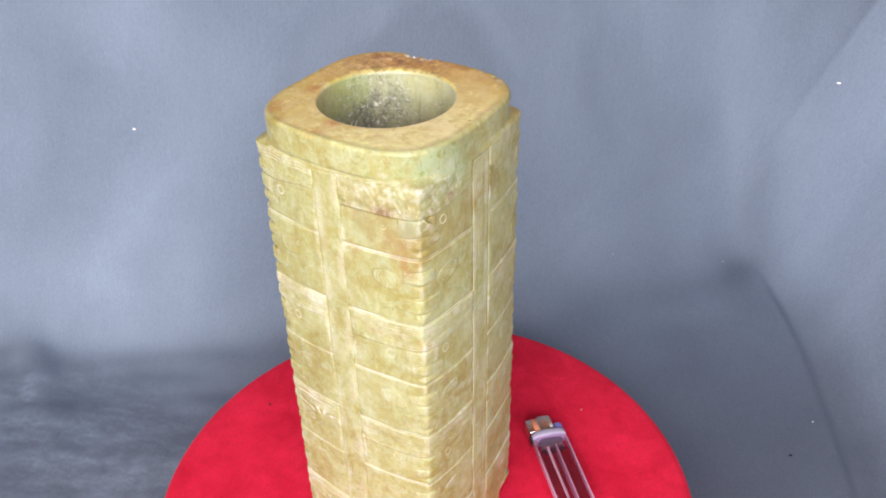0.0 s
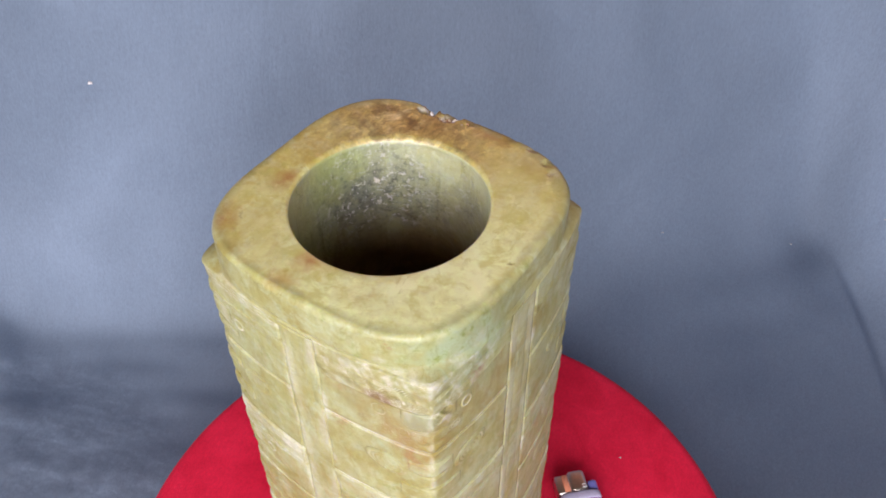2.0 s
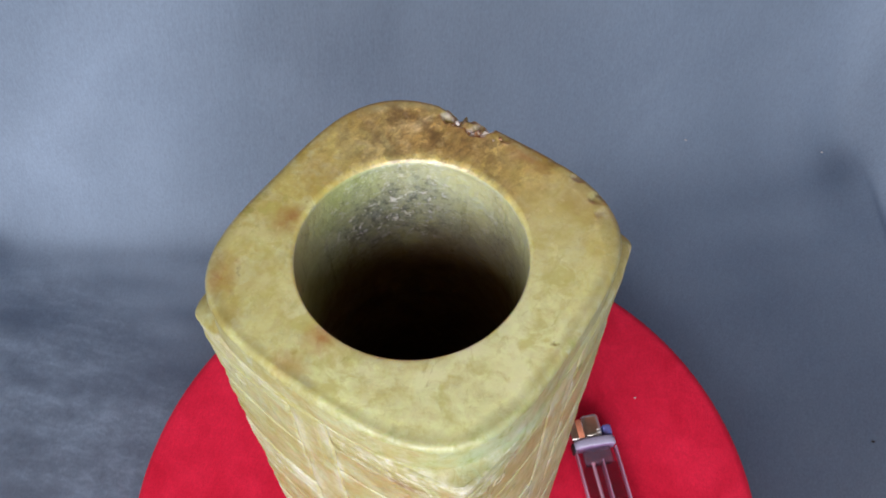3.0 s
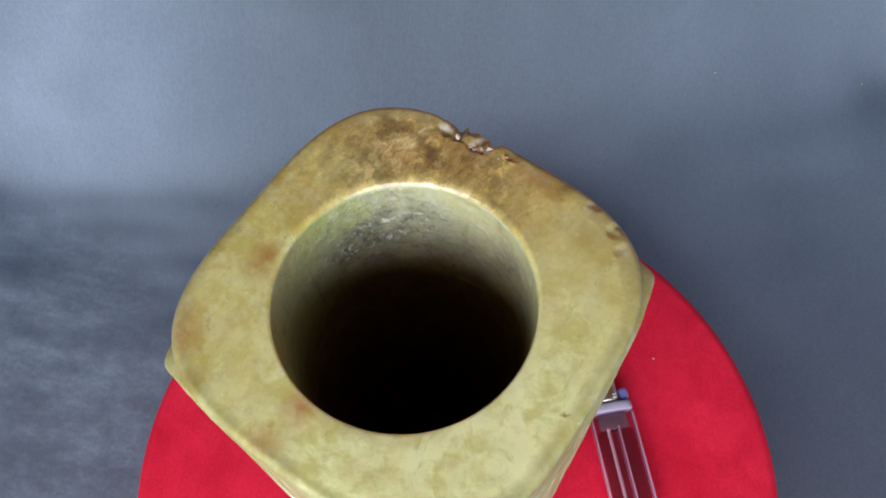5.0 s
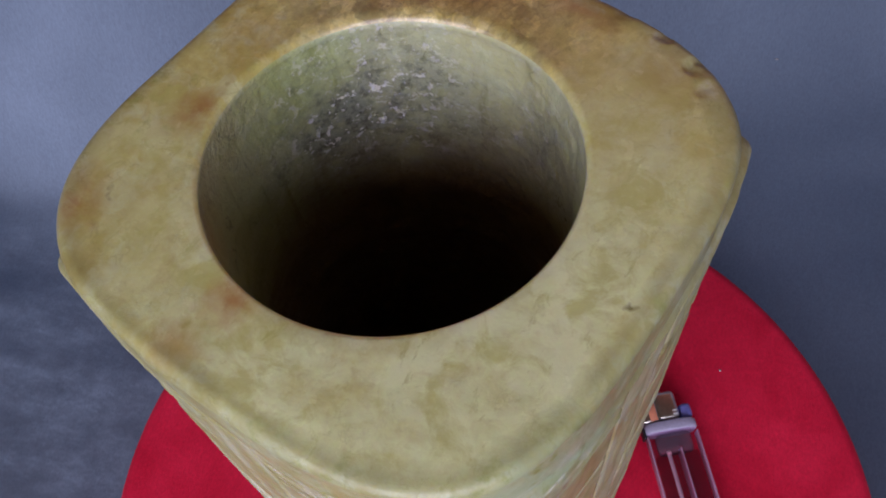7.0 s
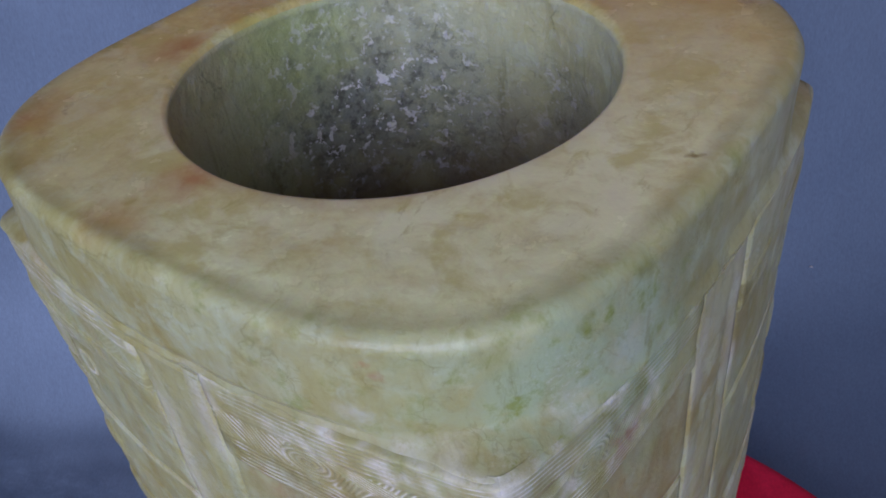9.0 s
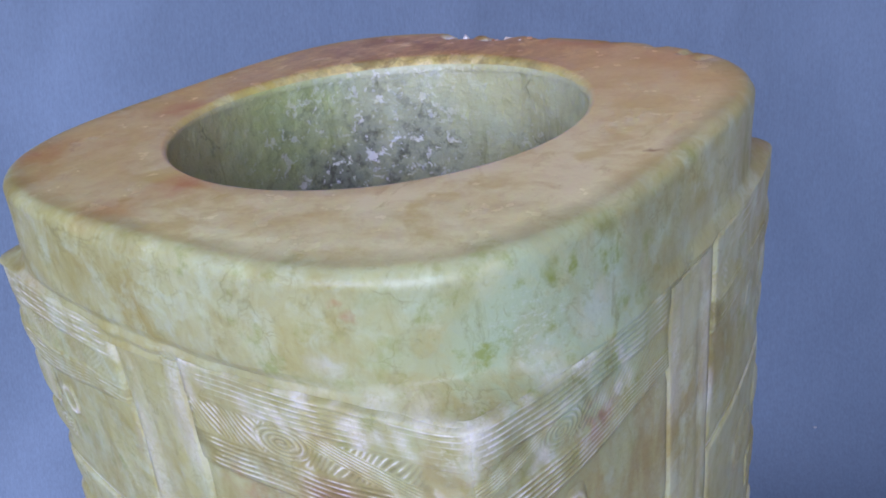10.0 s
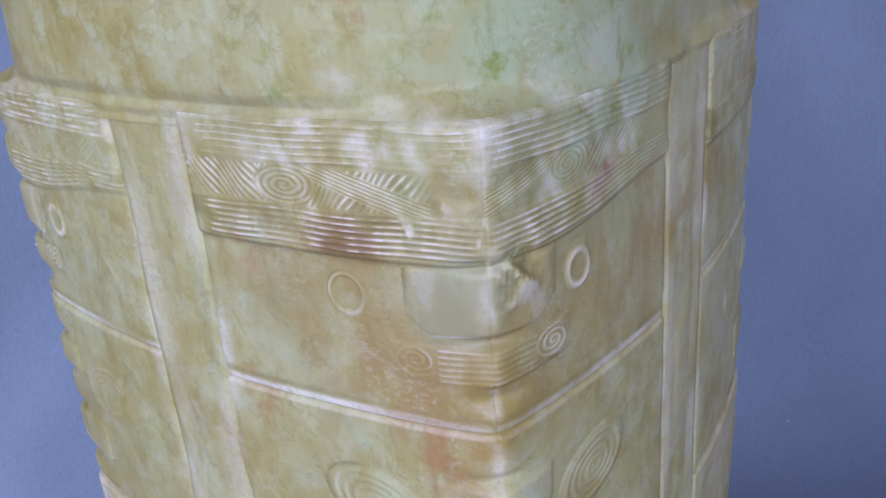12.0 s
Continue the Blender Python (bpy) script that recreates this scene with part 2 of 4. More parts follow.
        col = mix(t, maths(t, "MULTIPLY", blush, ramp(t, noise_tex(t, v, 420, 3), (0.40, 0.0), (0.58, 0.7))), col, (0.27, 0.13, 0.10))
        for place in ((0.0358, -0.0450, 0.2342), (0.0135, -0.0478, 0.2538), (0.012, -0.0485, 0.233), (0.044, -0.042, 0.186), (0.046, -0.03, 0.158), (0.02, -0.048, 0.19)):
            col = mix(t, maths(t, "MULTIPLY", near_spot(t, v, place, 0.0006, 0.0065), ramp(t, noise_tex(t, v, 330, 3), (0.44, 0.0), (0.62, 0.6))), col, (0.34, 0.18, 0.07))
    # chalky wear on cut edges
    w = node(t, "Attribute", attribute_name="wear")
    wn2 = ramp(t, noise_tex(t, v, 950, 5, 0.8), (0.34, 0.22), (0.52, 1.0))
    wear = maths(t, "MULTIPLY", maths(t, "MAXIMUM", w.outputs["Fac"], 0.0), wn2, True)
    grime = maths(t, "MULTIPLY", maths(t, "MAXIMUM", maths(t, "MULTIPLY", w.outputs["Fac"], -1.0), 0.0), ramp(t, noise_tex(t, v, 260, 6, 0.75), (0.34, 0.35), (0.54, 1.0)), True)
    col = mix(t, maths(t, "MULTIPLY", grime, 0.72), col, (0.135, 0.118, 0.034))
    if not top and not bore:
        chalk = ramp(t, noise_tex(t, v, 60, 4, 0.6), (0.54, 0.0), (0.66, 0.28))
        fine = ramp(t, noise_tex(t, coords(t, 1, 1, 1.8), 900, 5, 0.8), (0.52, 0.0), (0.62, 1.0))
        wear = maths(t, "MAXIMUM", wear, maths(t, "MULTIPLY", chalk, fine))
    col = mix(t, maths(t, "MULTIPLY", wear, 0.72), col, (0.82, 0.82, 0.775))
    if top:
        b.inputs["Coat Weight"].default_value, b.inputs["Coat Roughness"].default_value, b.inputs["Coat IOR"].default_value = 0.95, 0.28, 1.60
    if bore:
        col = mix(t, 0.55, col, (0.47, 0.52, 0.33))
        patch = maths(t, "MAXIMUM", near_spot(t, v, (-0.0250, 0.0190, 0.256), 0.010, 0.034), maths(t, "MULTIPLY", near_spot(t, v, (0.0150, 0.0270, 0.262), 0.004, 0.018), 0.7))
        grit = maths(t, "MULTIPLY", patch, ramp(t, noise_tex(t, v, 110, 5, 0.65), (0.34, 0.1), (0.56, 1.0)))
        runs = ramp(t, noise_tex(t, coords(t, 1, 1, 0.12), 190, 4, 0.6, 0.5), (0.56, 0.0), (0.66, 0.7))
        col = mix(t, runs, col, (0.22, 0.225, 0.075))
        # shade deep in the bore, painted as dark brown with a ragged upper edge
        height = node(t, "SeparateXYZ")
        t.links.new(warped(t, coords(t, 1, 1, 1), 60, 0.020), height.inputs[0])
        bore_shade = ramp(t, maths(t, "SUBTRACT", height.outputs[2], maths(t, "MULTIPLY", height.outputs[0], 0.25)), (0.244, 1.0), (0.277, 0.0))
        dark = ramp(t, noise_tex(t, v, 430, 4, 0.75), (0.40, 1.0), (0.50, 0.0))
        green = maths(t, "MULTIPLY", near_spot(t, jittered(t, v, 90, 0.012), (-0.0300, 0.0060, 0.2780), 0.004, 0.018), 0.6)
        col = mix(t, green, col, (0.36, 0.46, 0.13))
        col = mix(t, maths(t, "MULTIPLY", grit, 0.8), col, (0.235, 0.265, 0.215))
        col = mix(t, maths(t, "MULTIPLY", grit, maths(t, "MULTIPLY", dark, 0.65)), col, (0.050, 0.055, 0.042))
        crack = ramp(t, cells(t, warped(t, coords(t, 1, 1, 0.6), 180, 0.012), 120), (0.0, 1.0), (0.05, 0.0))
        cgate = ramp(t, noise_tex(t, v, 110, 5, 0.7), (0.53, 0.0), (0.62, 0.55))
        col = mix(t, maths(t, "MULTIPLY", crack, cgate), col, (0.060, 0.070, 0.030))
        spark = ramp(t, noise_tex(t, warped(t, v, 400, 0.003), 400, 3, 0.7), (0.57, 0.0), (0.61, 1.0))
        glint = ramp(t, cells(t, warped(t, v, 500, 0.002), 620, "F1"), (0.16, 1.0), (0.30, 0.0))
        glint = maths(t, "MULTIPLY", glint, ramp(t, noise_tex(t, v, 240, 4, 0.7), (0.50, 0.0), (0.56, 1.0)))
        spark = maths(t, "MAXIMUM", spark, glint)
        col = mix(t, maths(t, "MULTIPLY", grit, spark), col, (0.88, 0.89, 0.85))
        col = mix(t, maths(t, "MULTIPLY", bore_shade, 0.92), col, ramp(t, noise_tex(t, v, 140, 4, 0.6), (0.35, (0.14, 0.075, 0.034)), (0.65, (0.22, 0.14, 0.070))))
        t.links.new(ramp(t, maths(t, "MULTIPLY", grit, spark), (0.0, 0.34), (1.0, 0.12)), b.inputs["Roughness"])
        bump(t, b, mix(t, grit, noise_tex(t, v, 220, 4, 0.6), noise_tex(t, v, 520, 5, 0.78)), 0.7, 0.0014)
    else:
        h = mix(t, 0.5, noise_tex(t, v, 300, 5, 0.7), noise_tex(t, v, 1300, 3, 0.65))
        if top:
            h = mix(t, back, maths(t, "MULTIPLY", h, 0.4), maths(t, "MULTIPLY", shard, 2.2))
        bump(t, b, h, 0.25 if top else 0.22, 0.0006)
        rr = ramp(t, noise_tex(t, v, 180, 4), (0.35, 0.16 if top else 0.30), (0.7, 0.30 if top else 0.56))
        t.links.new(maths(t, "ADD", maths(t, "ADD", rr, maths(t, "MULTIPLY", grime, 0.25)), maths(t, "MULTIPLY", wear, 0.45)), b.inputs["Roughness"])
    t.links.new(col, b.inputs["Base Color"])


def jade(name, bore=False):
    m, t, b = material(name, 0.32)
    jade_shader(t, b, bore=bore)
    return m


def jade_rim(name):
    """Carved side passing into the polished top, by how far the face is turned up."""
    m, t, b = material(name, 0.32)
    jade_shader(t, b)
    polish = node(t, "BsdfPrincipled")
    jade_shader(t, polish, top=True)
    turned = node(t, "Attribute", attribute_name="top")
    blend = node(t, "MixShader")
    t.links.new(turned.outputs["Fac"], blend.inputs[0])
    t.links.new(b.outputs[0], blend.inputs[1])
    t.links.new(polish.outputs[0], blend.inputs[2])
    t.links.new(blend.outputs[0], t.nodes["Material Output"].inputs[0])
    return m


JADE = jade("carved_jade")
JADE_RIM = jade_rim("polished_jade_rim")
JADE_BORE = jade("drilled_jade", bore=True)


def velvet(name, dark, light, sheen, tint, scale=1.0, lie=0.0, flat=(), grain=0.30):
    m, t, b = material(name, 0.9, Sheen_Weight=sheen, Sheen_Roughness=0.35)
    b.inputs["Sheen Tint"].default_value = (*tint, 1)
    b.inputs["Specular IOR Level"].default_value = 0.15
    v = coords(t)
    nap = noise_tex(t, v, 14 * scale, 5, 0.6, 0.6)
    fine = noise_tex(t, coords(t, 1, 0.6, 0.35), 900, 3, 0.7)
    thread = noise_tex(t, coords(t, 1.0, 0.25, 0.12), 420, 2, 0.6)
    col = ramp(t, nap, (0.30, dark), (0.70, light))
    col = mix(t, grain, col, ramp(t, fine, (0.25, 0.45), (0.75, 1.55)), "MULTIPLY")
    col = mix(t, 0.05, col, ramp(t, thread, (0.30, 0.5), (0.70, 1.5)), "MULTIPLY")
    t.links.new(col, b.inputs["Base Color"])
    bp = node(t, "Bump", i_Strength=0.26, i_Distance=0.0012)
    t.links.new(mix(t, 0.5, fine, thread), bp.inputs["Height"])
    # the pile lies one way along the cloth, with strokes across it
    nap_way = node(t, "VectorMath", operation="SCALE")
    nap_way.inputs[0].default_value = (0.0, 0.7, 0.7)
    stroke = ramp(t, noise_tex(t, coords(t, 1.0, 0.6, 0.6), 9, 4, 0.55, 0.8), (0.32, 0.86), (0.68, 1.13))
    rub = ramp(t, noise_tex(t, coords(t, 0.5, 1.0, 1.0), 60, 7, 0.78, 0.0), (0.38, 0.60), (0.62, 1.34))
    stroke = mix(t, near_spot(t, v, (-0.32, -0.09, -0.065), 0.20, 0.24), stroke, maths(t, "MULTIPLY", stroke, rub))
    other = node(t, "Attribute", attribute_name="nap")
    stroke = maths(t, "MULTIPLY", stroke, maths(t, "SUBTRACT", 1.0, maths(t, "MULTIPLY", other.outputs["Fac"], 0.70)))
    for place, r0, r1, more in flat:
        stroke = maths(t, "MULTIPLY", stroke, maths(t, "ADD", 1.0, maths(t, "MULTIPLY", near_spot(t, v, place, r0, r1), more)))
    t.links.new(maths(t, "MULTIPLY", stroke, lie), nap_way.inputs["Scale"])
    lean = node(t, "VectorMath", operation="ADD")
    t.links.new(bp.outputs[0], lean.inputs[0])
    t.links.new(nap_way.outputs[0], lean.inputs[1])
    unit = node(t, "VectorMath", operation="NORMALIZE")
    t.links.new(lean.outputs[0], unit.inputs[0])
    t.links.new(unit.outputs[0], b.inputs["Normal"])
    return m


# first spot puts shade beside the stand into the normal; third brightens the side
CLOTH = velvet("blue_grey_plush", (0.252, 0.338, 0.452), (0.296, 0.388, 0.508), 0.10, (0.80, 0.86, 1.0), 0.4, 0.88, grain=0.23, flat=
               (((0.205, 0.11, -0.06), 0.04, 0.18, 0.95), ((-0.25, 0.08, -0.065), 0.06, 0.19, 0.05), ((0.36, 0.33, 0.10), 0.06, 0.18, -0.30), ((0.2300, 0.3450, -0.0300), 0.004, 0.022, 0.25)))
RED = velvet("red_velvet", (0.66, 0.011, 0.042), (0.86, 0.024, 0.072), 0.15, (1.0, 0.40, 0.45), 3.0, 0.10, grain=0.22)


def plain(name, colour, rough, metal=0.0, **values):
    m, t, b = material(name, rough, **values)
    b.inputs["Metallic"].default_value = metal
    v = coords(t)
    n = noise_tex(t, v, 8 if rough > 0.7 else 900, 5, 0.6)
    col = mix(t, 0.25, colour, ramp(t, n, (0.3, 0.6), (0.7, 1.4)), "MULTIPLY")
    t.links.new(col, b.inputs["Base Color"])
    return m


WALL = plain("salmon_plaster", (0.82, 0.30, 0.16), 0.85)
CEILING = plain("brown_plaster", (0.24, 0.18, 0.13), 0.9)
FLOOR = plain("brown_floor", (0.22, 0.15, 0.10), 0.75)
FRAME = plain("white_window_frame", (0.75, 0.75, 0.74), 0.75)
STEEL = plain("stamped_steel", (0.62, 0.59, 0.53), 0.32, 1.0)
LILAC = plain("lilac_plastic", (0.44, 0.43, 0.58), 0.35)
BLUE = plain("blue_lever_plastic", (0.20, 0.22, 0.62), 0.35)
BLACK = plain("black_plastic", (0.02, 0.02, 0.025), 0.4)
CRYSTAL = plain("white_crystal", (0.52, 0.47, 0.40), 0.35)
RUST = plain("rusty_crystal", (0.36, 0.20, 0.10), 0.5)
WHITE = plain("bright_crystal", (0.78, 0.77, 0.74), 0.3)
LINT = plain("pale_lint", (0.80, 0.80, 0.80), 0.9)
ORANGE = plain("orange_strip", (0.80, 0.30, 0.17), 0.5)
BEAD = plain("pale_pink_plastic", (0.78, 0.52, 0.56), 0.4)
GREY = plain("grey_lint", (0.50, 0.50, 0.50), 0.9)


def clear_plastic(name, tint, body, rough):
    m, t, b = material(name, rough)
    b.inputs["Base Color"].default_value = (*[0.3 * c for c in tint], 1)
    clear = node(t, "BsdfTransparent")
    clear.inputs["Color"].default_value = (*[0.66 + 0.34 * c for c in tint], 1)
    blend = node(t, "MixShader")
    blend.inputs[0].default_value = body
    t.links.new(clear.outputs[0], blend.inputs[1])
    t.links.new(b.outputs[0], blend.inputs[2])
    t.links.new(blend.outputs[0], t.nodes["Material Output"].inputs[0])
    return m


TANK = clear_plastic("clear_purple_plastic", (0.86, 0.62, 0.80), 0.05, 0.10)
FUEL = clear_plastic("fuel", (0.50, 0.06, 0.22), 0.02, 0.05)
EDGE = plain("pale_purple_plastic", (0.58, 0.38, 0.50), 0.3)
HAZE = clear_plastic("clear_lilac_plastic", (0.85, 0.80, 0.95), 0.30, 0.2)

# ---- mesh helpers ----


def mesh_object(name, verts, faces, mat, parent=None, label="", smooth=True, wear=None, top=None):
    me = bpy.data.meshes.new(name)
    me.from_pydata([tuple(p) for p in verts] if not isinstance(verts, np.ndarray) else verts.tolist(), [], faces if not isinstance(faces, np.ndarray) else faces.tolist())
    me.materials.append(mat)
    if smooth:
        me.polygons.foreach_set("use_smooth", [True] * len(me.polygons))
    for key, values in (("wear", wear), ("top", top)):
        if values is not None:
            a = me.attributes.new(key, "FLOAT", "POINT")
            a.data.foreach_set("value", np.ascontiguousarray(values, dtype=np.float32).ravel())
    me.update()
    ob = new(name, me)
    ob.parent = parent
    if label:
        tagged(ob, label)
    return ob


def part(name, bm, mat, parent=None, label="", smooth=True):
    me = bpy.data.meshes.new(name)
    bmesh.ops.recalc_face_normals(bm, faces=bm.faces)
    bm.to_mesh(me)
    bm.free()
    me.materials.append(mat)
    for p in me.polygons:
        p.use_smooth = smooth
    ob = new(name, me)
    ob.parent = parent
    if label:
        tagged(ob, label)
    return ob


def grid_faces(rows, cols, closed=False):
    i = np.arange(rows - 1)[:, None]
    j = np.arange(cols if closed else cols - 1)[None, :]
    k = (j + 1) % cols
    a, b, c, d = i * cols + j, i * cols + k, (i + 1) * cols + k, (i + 1) * cols + j
    return np.stack([a, b, c, d], -1).reshape(-1, 4)


def box(bm, x0, x1, y0, y1, z0, z1, bevel=0.0, segments=2):
    r = bmesh.ops.create_cube(bm, size=1)
    for v in r["verts"]:
        v.co = Vector(((x0 + x1) / 2 + v.co.x * (x1 - x0), (y0 + y1) / 2 + v.co.y * (y1 - y0), (z0 + z1) / 2 + v.co.z * (z1 - z0)))
    if bevel:
        edges = list({e for v in r["verts"] for e in v.link_edges})
        bmesh.ops.bevel(bm, geom=edges, offset=bevel, segments=segments, affect="EDGES", profile=0.5)
    return bm


def wobble(p, scale, depth=3):
    """Smooth noise of an array of places, by sums of waves."""
    rng = np.random.RandomState(int(scale) + 7)
    out = np.zeros(p.shape[:-1])
    for o in range(depth):
        for _ in range(5):
            k = rng.normal(size=3)
            k *= scale * 2 ** o / np.linalg.norm(k)
            out += np.sin(p @ k + rng.uniform(0, 6.28)) * 0.45 / 2 ** o / 2.2
    return out


def step(a, b, x):
    t = np.clip((x - a) / (b - a), 0, 1)
    return t * t * (3 - 2 * t)


# ---- the room ----
X0, X1, Y0, Y1, Z0, Z1 = -1.9, 2.2, -1.6, 1.5, -0.085, 2.35
WX0, WX1, WZ0, WZ1 = -1.10, 1.42, 0.26, 1.54


def room_piece(name, mat, x0, x1, y0, y1, z0, z1):
    bm = bmesh.new()
    box(bm, x0, x1, y0, y1, z0, z1)
    return tagged(part(name, bm, mat, smooth=False), kind="structure")


room_piece("floor", FLOOR, X0 - 0.12, X1 + 0.12, Y0 - 0.12, Y1 + 0.12, Z0 - 0.1, Z0)
room_piece("ceiling", CEILING, X0 - 0.12, X1 + 0.12, Y0 - 0.12, Y1 + 0.12, Z1, Z1 + 0.1)
room_piece("wall_north", WALL, X0, X1, Y1, Y1 + 0.12, Z0, Z1)
room_piece("wall_east", CEILING, X1, X1 + 0.12, Y0 - 0.12, Y1 + 0.12, Z0, Z1)
room_piece("wall_west", CEILING, X0 - 0.12, X0, Y0 - 0.12, Y1 + 0.12, Z0, Z1)
bm = bmesh.new()
for a in ((X0, WX0, Z0, Z1), (WX1, X1, Z0, Z1), (WX0, WX1, Z0, WZ0), (WX0, WX1, WZ1, Z1)):
    box(bm, a[0], a[1], Y0 - 0.12, Y0, a[2], a[3])
tagged(part("wall_south", bm, CEILING, smooth=False), kind="structure")
bm = bmesh.new()
for a in ((WX0, WX0 + 0.05, WZ0, WZ1), (WX1 - 0.05, WX1, WZ0, WZ1), (WX0 + 0.05, WX1 - 0.05, WZ0, WZ0 + 0.05), (WX0 + 0.05, WX1 - 0.05, WZ1 - 0.05, WZ1)):
    box(bm, a[0], a[1], Y0 - 0.09, Y0 - 0.04, a[2], a[3], 0.004)
tagged(part("window_1", bm, FRAME, smooth=False), kind="structure")

# ---- plush cloth, spread on the floor and drawn up behind ----
GROUND = -0.065


def crease(x):
    """Where the cloth turns up behind, as y over x."""
    line = [-1.3, -0.6, -0.41, -0.30, -0.20, -0.08, 0.08, 0.235, 0.4, 1.3], [0.15, 0.15, 0.155, 0.161, 0.184, 0.25, 0.335, 0.405, 0.44, 0.55]
    return sum(np.interp(x + d, *line) for d in np.linspace(-0.07, 0.07, 15)) / 15


def fold(y):
    """Where the floor's lap ends and the cloth turns up at the side, as x over y."""
    line = [-1.0, 0.0, 0.112, 0.146, 0.219, 0.266, 0.318, 0.344, 0.37, 0.42, 0.6], [0.324, 0.305, 0.2955, 0.292, 0.2815, 0.2715, 0.2560, 0.2450, 0.2310, 0.198, 0.10]
    return sum(np.interp(y + q, *line) for q in np.linspace(-0.03, 0.03, 9)) / 9


def cloth_height(x, y):
    yc = crease(x)
    d = (y - yc) * 0.93
    e = x - fold(y)
    soft = np.interp(x, [-0.5, -0.25, 0.0, 0.5], [0.010, 0.014, 0.045, 0.06])
    rise = 3.3 * 0.5 * (d + np.sqrt(d * d + soft * soft))
    side = 1.9 * 0.5 * (e - 0.010 + np.sqrt((e - 0.010) ** 2 + 0.012 ** 2))
    z = np.maximum(rise, 0) + side * np.exp(-np.maximum(d, 0) * 6)
    # the fold's lap along the side, and slack wrinkles
    z = z + 0.0105 * np.where(e < -0.003, np.exp(-((e + 0.003) / 0.045) ** 2), np.exp(-((e + 0.003) / 0.0072) ** 2)) * step(0.37, 0.29, y)
    p = np.stack([x, y * 1.4, 0 * x], -1)
    z = z + 0.0035 * wobble(p, 13) + 0.0018 * wobble(p, 60, 2) - 0.008 * np.exp(-(((x - 0.225) / 0.020) ** 2 + ((y - 0.372) / 0.030) ** 2)) + (0.0024 * wobble(p, 38, 2) + 0.0013 * wobble(p[..., [1, 0, 2]] * 1.3, 85, 2)) * step(-0.05, -0.2, x)
    # diagonal pleat by the far corner of the left side
    q = (x + 0.36) * 0.75 + (y - 0.12) * 0.66
    z = z + 0.010 * np.exp(-(q / 0.016) ** 2) * np.exp(-((x + 0.40) / 0.07) ** 2)
    return GROUND + z


def build_cloth():
    xs = np.concatenate([np.linspace(-1.25, -0.5, 60, endpoint=False), np.linspace(-0.5, 0.22, 200, endpoint=False), np.linspace(0.22, 0.40, 110, endpoint=False), np.linspace(0.40, 0.6, 30, endpoint=False), np.linspace(0.6, 1.25, 50)])
    us = np.concatenate([np.linspace(-1.0, -0.15, 70, endpoint=False), np.linspace(-0.15, 0.20, 190)])
    x, u = np.meshgrid(xs, us)
    yc = crease(x)
    y = yc + u
    z = cloth_height(x, y)
    z = 0.345 - 0.5 * (np.sqrt((0.345 - z) ** 2 + 0.02 ** 2) + (0.345 - z))
    v = np.stack([x, y, z], -1).reshape(-1, 3)
    ob = mesh_object("backdrop", v, grid_faces(*x.shape), CLOTH)
    # beyond the fold the normal leans less, so the cloth comes out paler
    nap = step(0.0, 0.040, x - fold(y)) * step(0.02, -0.09, y - yc)
    ob.data.attributes.new("nap", "FLOAT", "POINT").data.foreach_set("value", nap.astype(np.float32).ravel())
    sol = ob.modifiers.new("thickness", "SOLIDIFY")
    sol.thickness, sol.offset = 0.003, -1.0
    tagged(ob, "blue-grey plush cloth spread under the stand and drawn up behind", "cloth", kind="structure")


build_cloth()

# ---- round red stand ----
STAND = Vector((0.0103, 0.0180, 0.0))
RS = 0.1730


def build_stand():
    root = new("round_stand")
    root.location = (STAND.x, STAND.y, GROUND + 0.004)
    h = -GROUND - 0.004
    prof = [(0.0, h), (0.05, h), (0.10, h), (0.14, h)] + [(RS - 0.006 + 0.006 * math.sin(a), h - 0.006 + 0.006 * math.cos(a)) for a in np.linspace(0, math.pi / 2, 7)]
    top = prof + [(RS, h - 0.020), (RS - 0.004, h - 0.022), (0.0, h - 0.022)]
    for name, pr in (("velvet_top", top), ("velvet_side", [(0.0, h - 0.0225), (RS - 0.012, h - 0.0225), (RS - 0.012, 0.004), (RS - 0.016, 0.0), (0.0, 0.0)])):
        n = 160
        ang = np.linspace(0, 2 * np.pi, n, endpoint=False)
        v = np.array([[(r if r else 1e-5) * np.cos(a), (r if r else 1e-5) * np.sin(a), z] for r, z in pr for a in ang])
        f = grid_faces(len(pr), n, True)[:, ::-1]
        mesh_object(name, v, f, RED, root)
    tagged(root, "low round stand covered in bright red velvet", "stand")
    return root


build_stand()

# ---- the jade cong ----
HALF, BULGE = 0.0448, 0.0050
CX, CY, TURN = 0.0056, 0.0030, -20.0
ZT, ZC = 0.285, 0.2700
LEVELS = [0.2703, 0.2342, 0.1976, 0.1610, 0.1262, 0.0903, 0.0540, 0.0180]
RIM = (0.0, -0.0009)
BORE = (-0.0006, -0.0020)
BORE_R = 0.0316
LEG_L, LEG_R = 0.0400, 0.0372
SHIFT = 0.0014
DEPTH = 0.0019


def lip(a):
    """How far the bore's edge is rounded off: more at the back, where it is worn."""
    return 0.0005 + 0.0022 * (0.5 + 0.5 * np.cos(a - radians(125))) ** 1.5


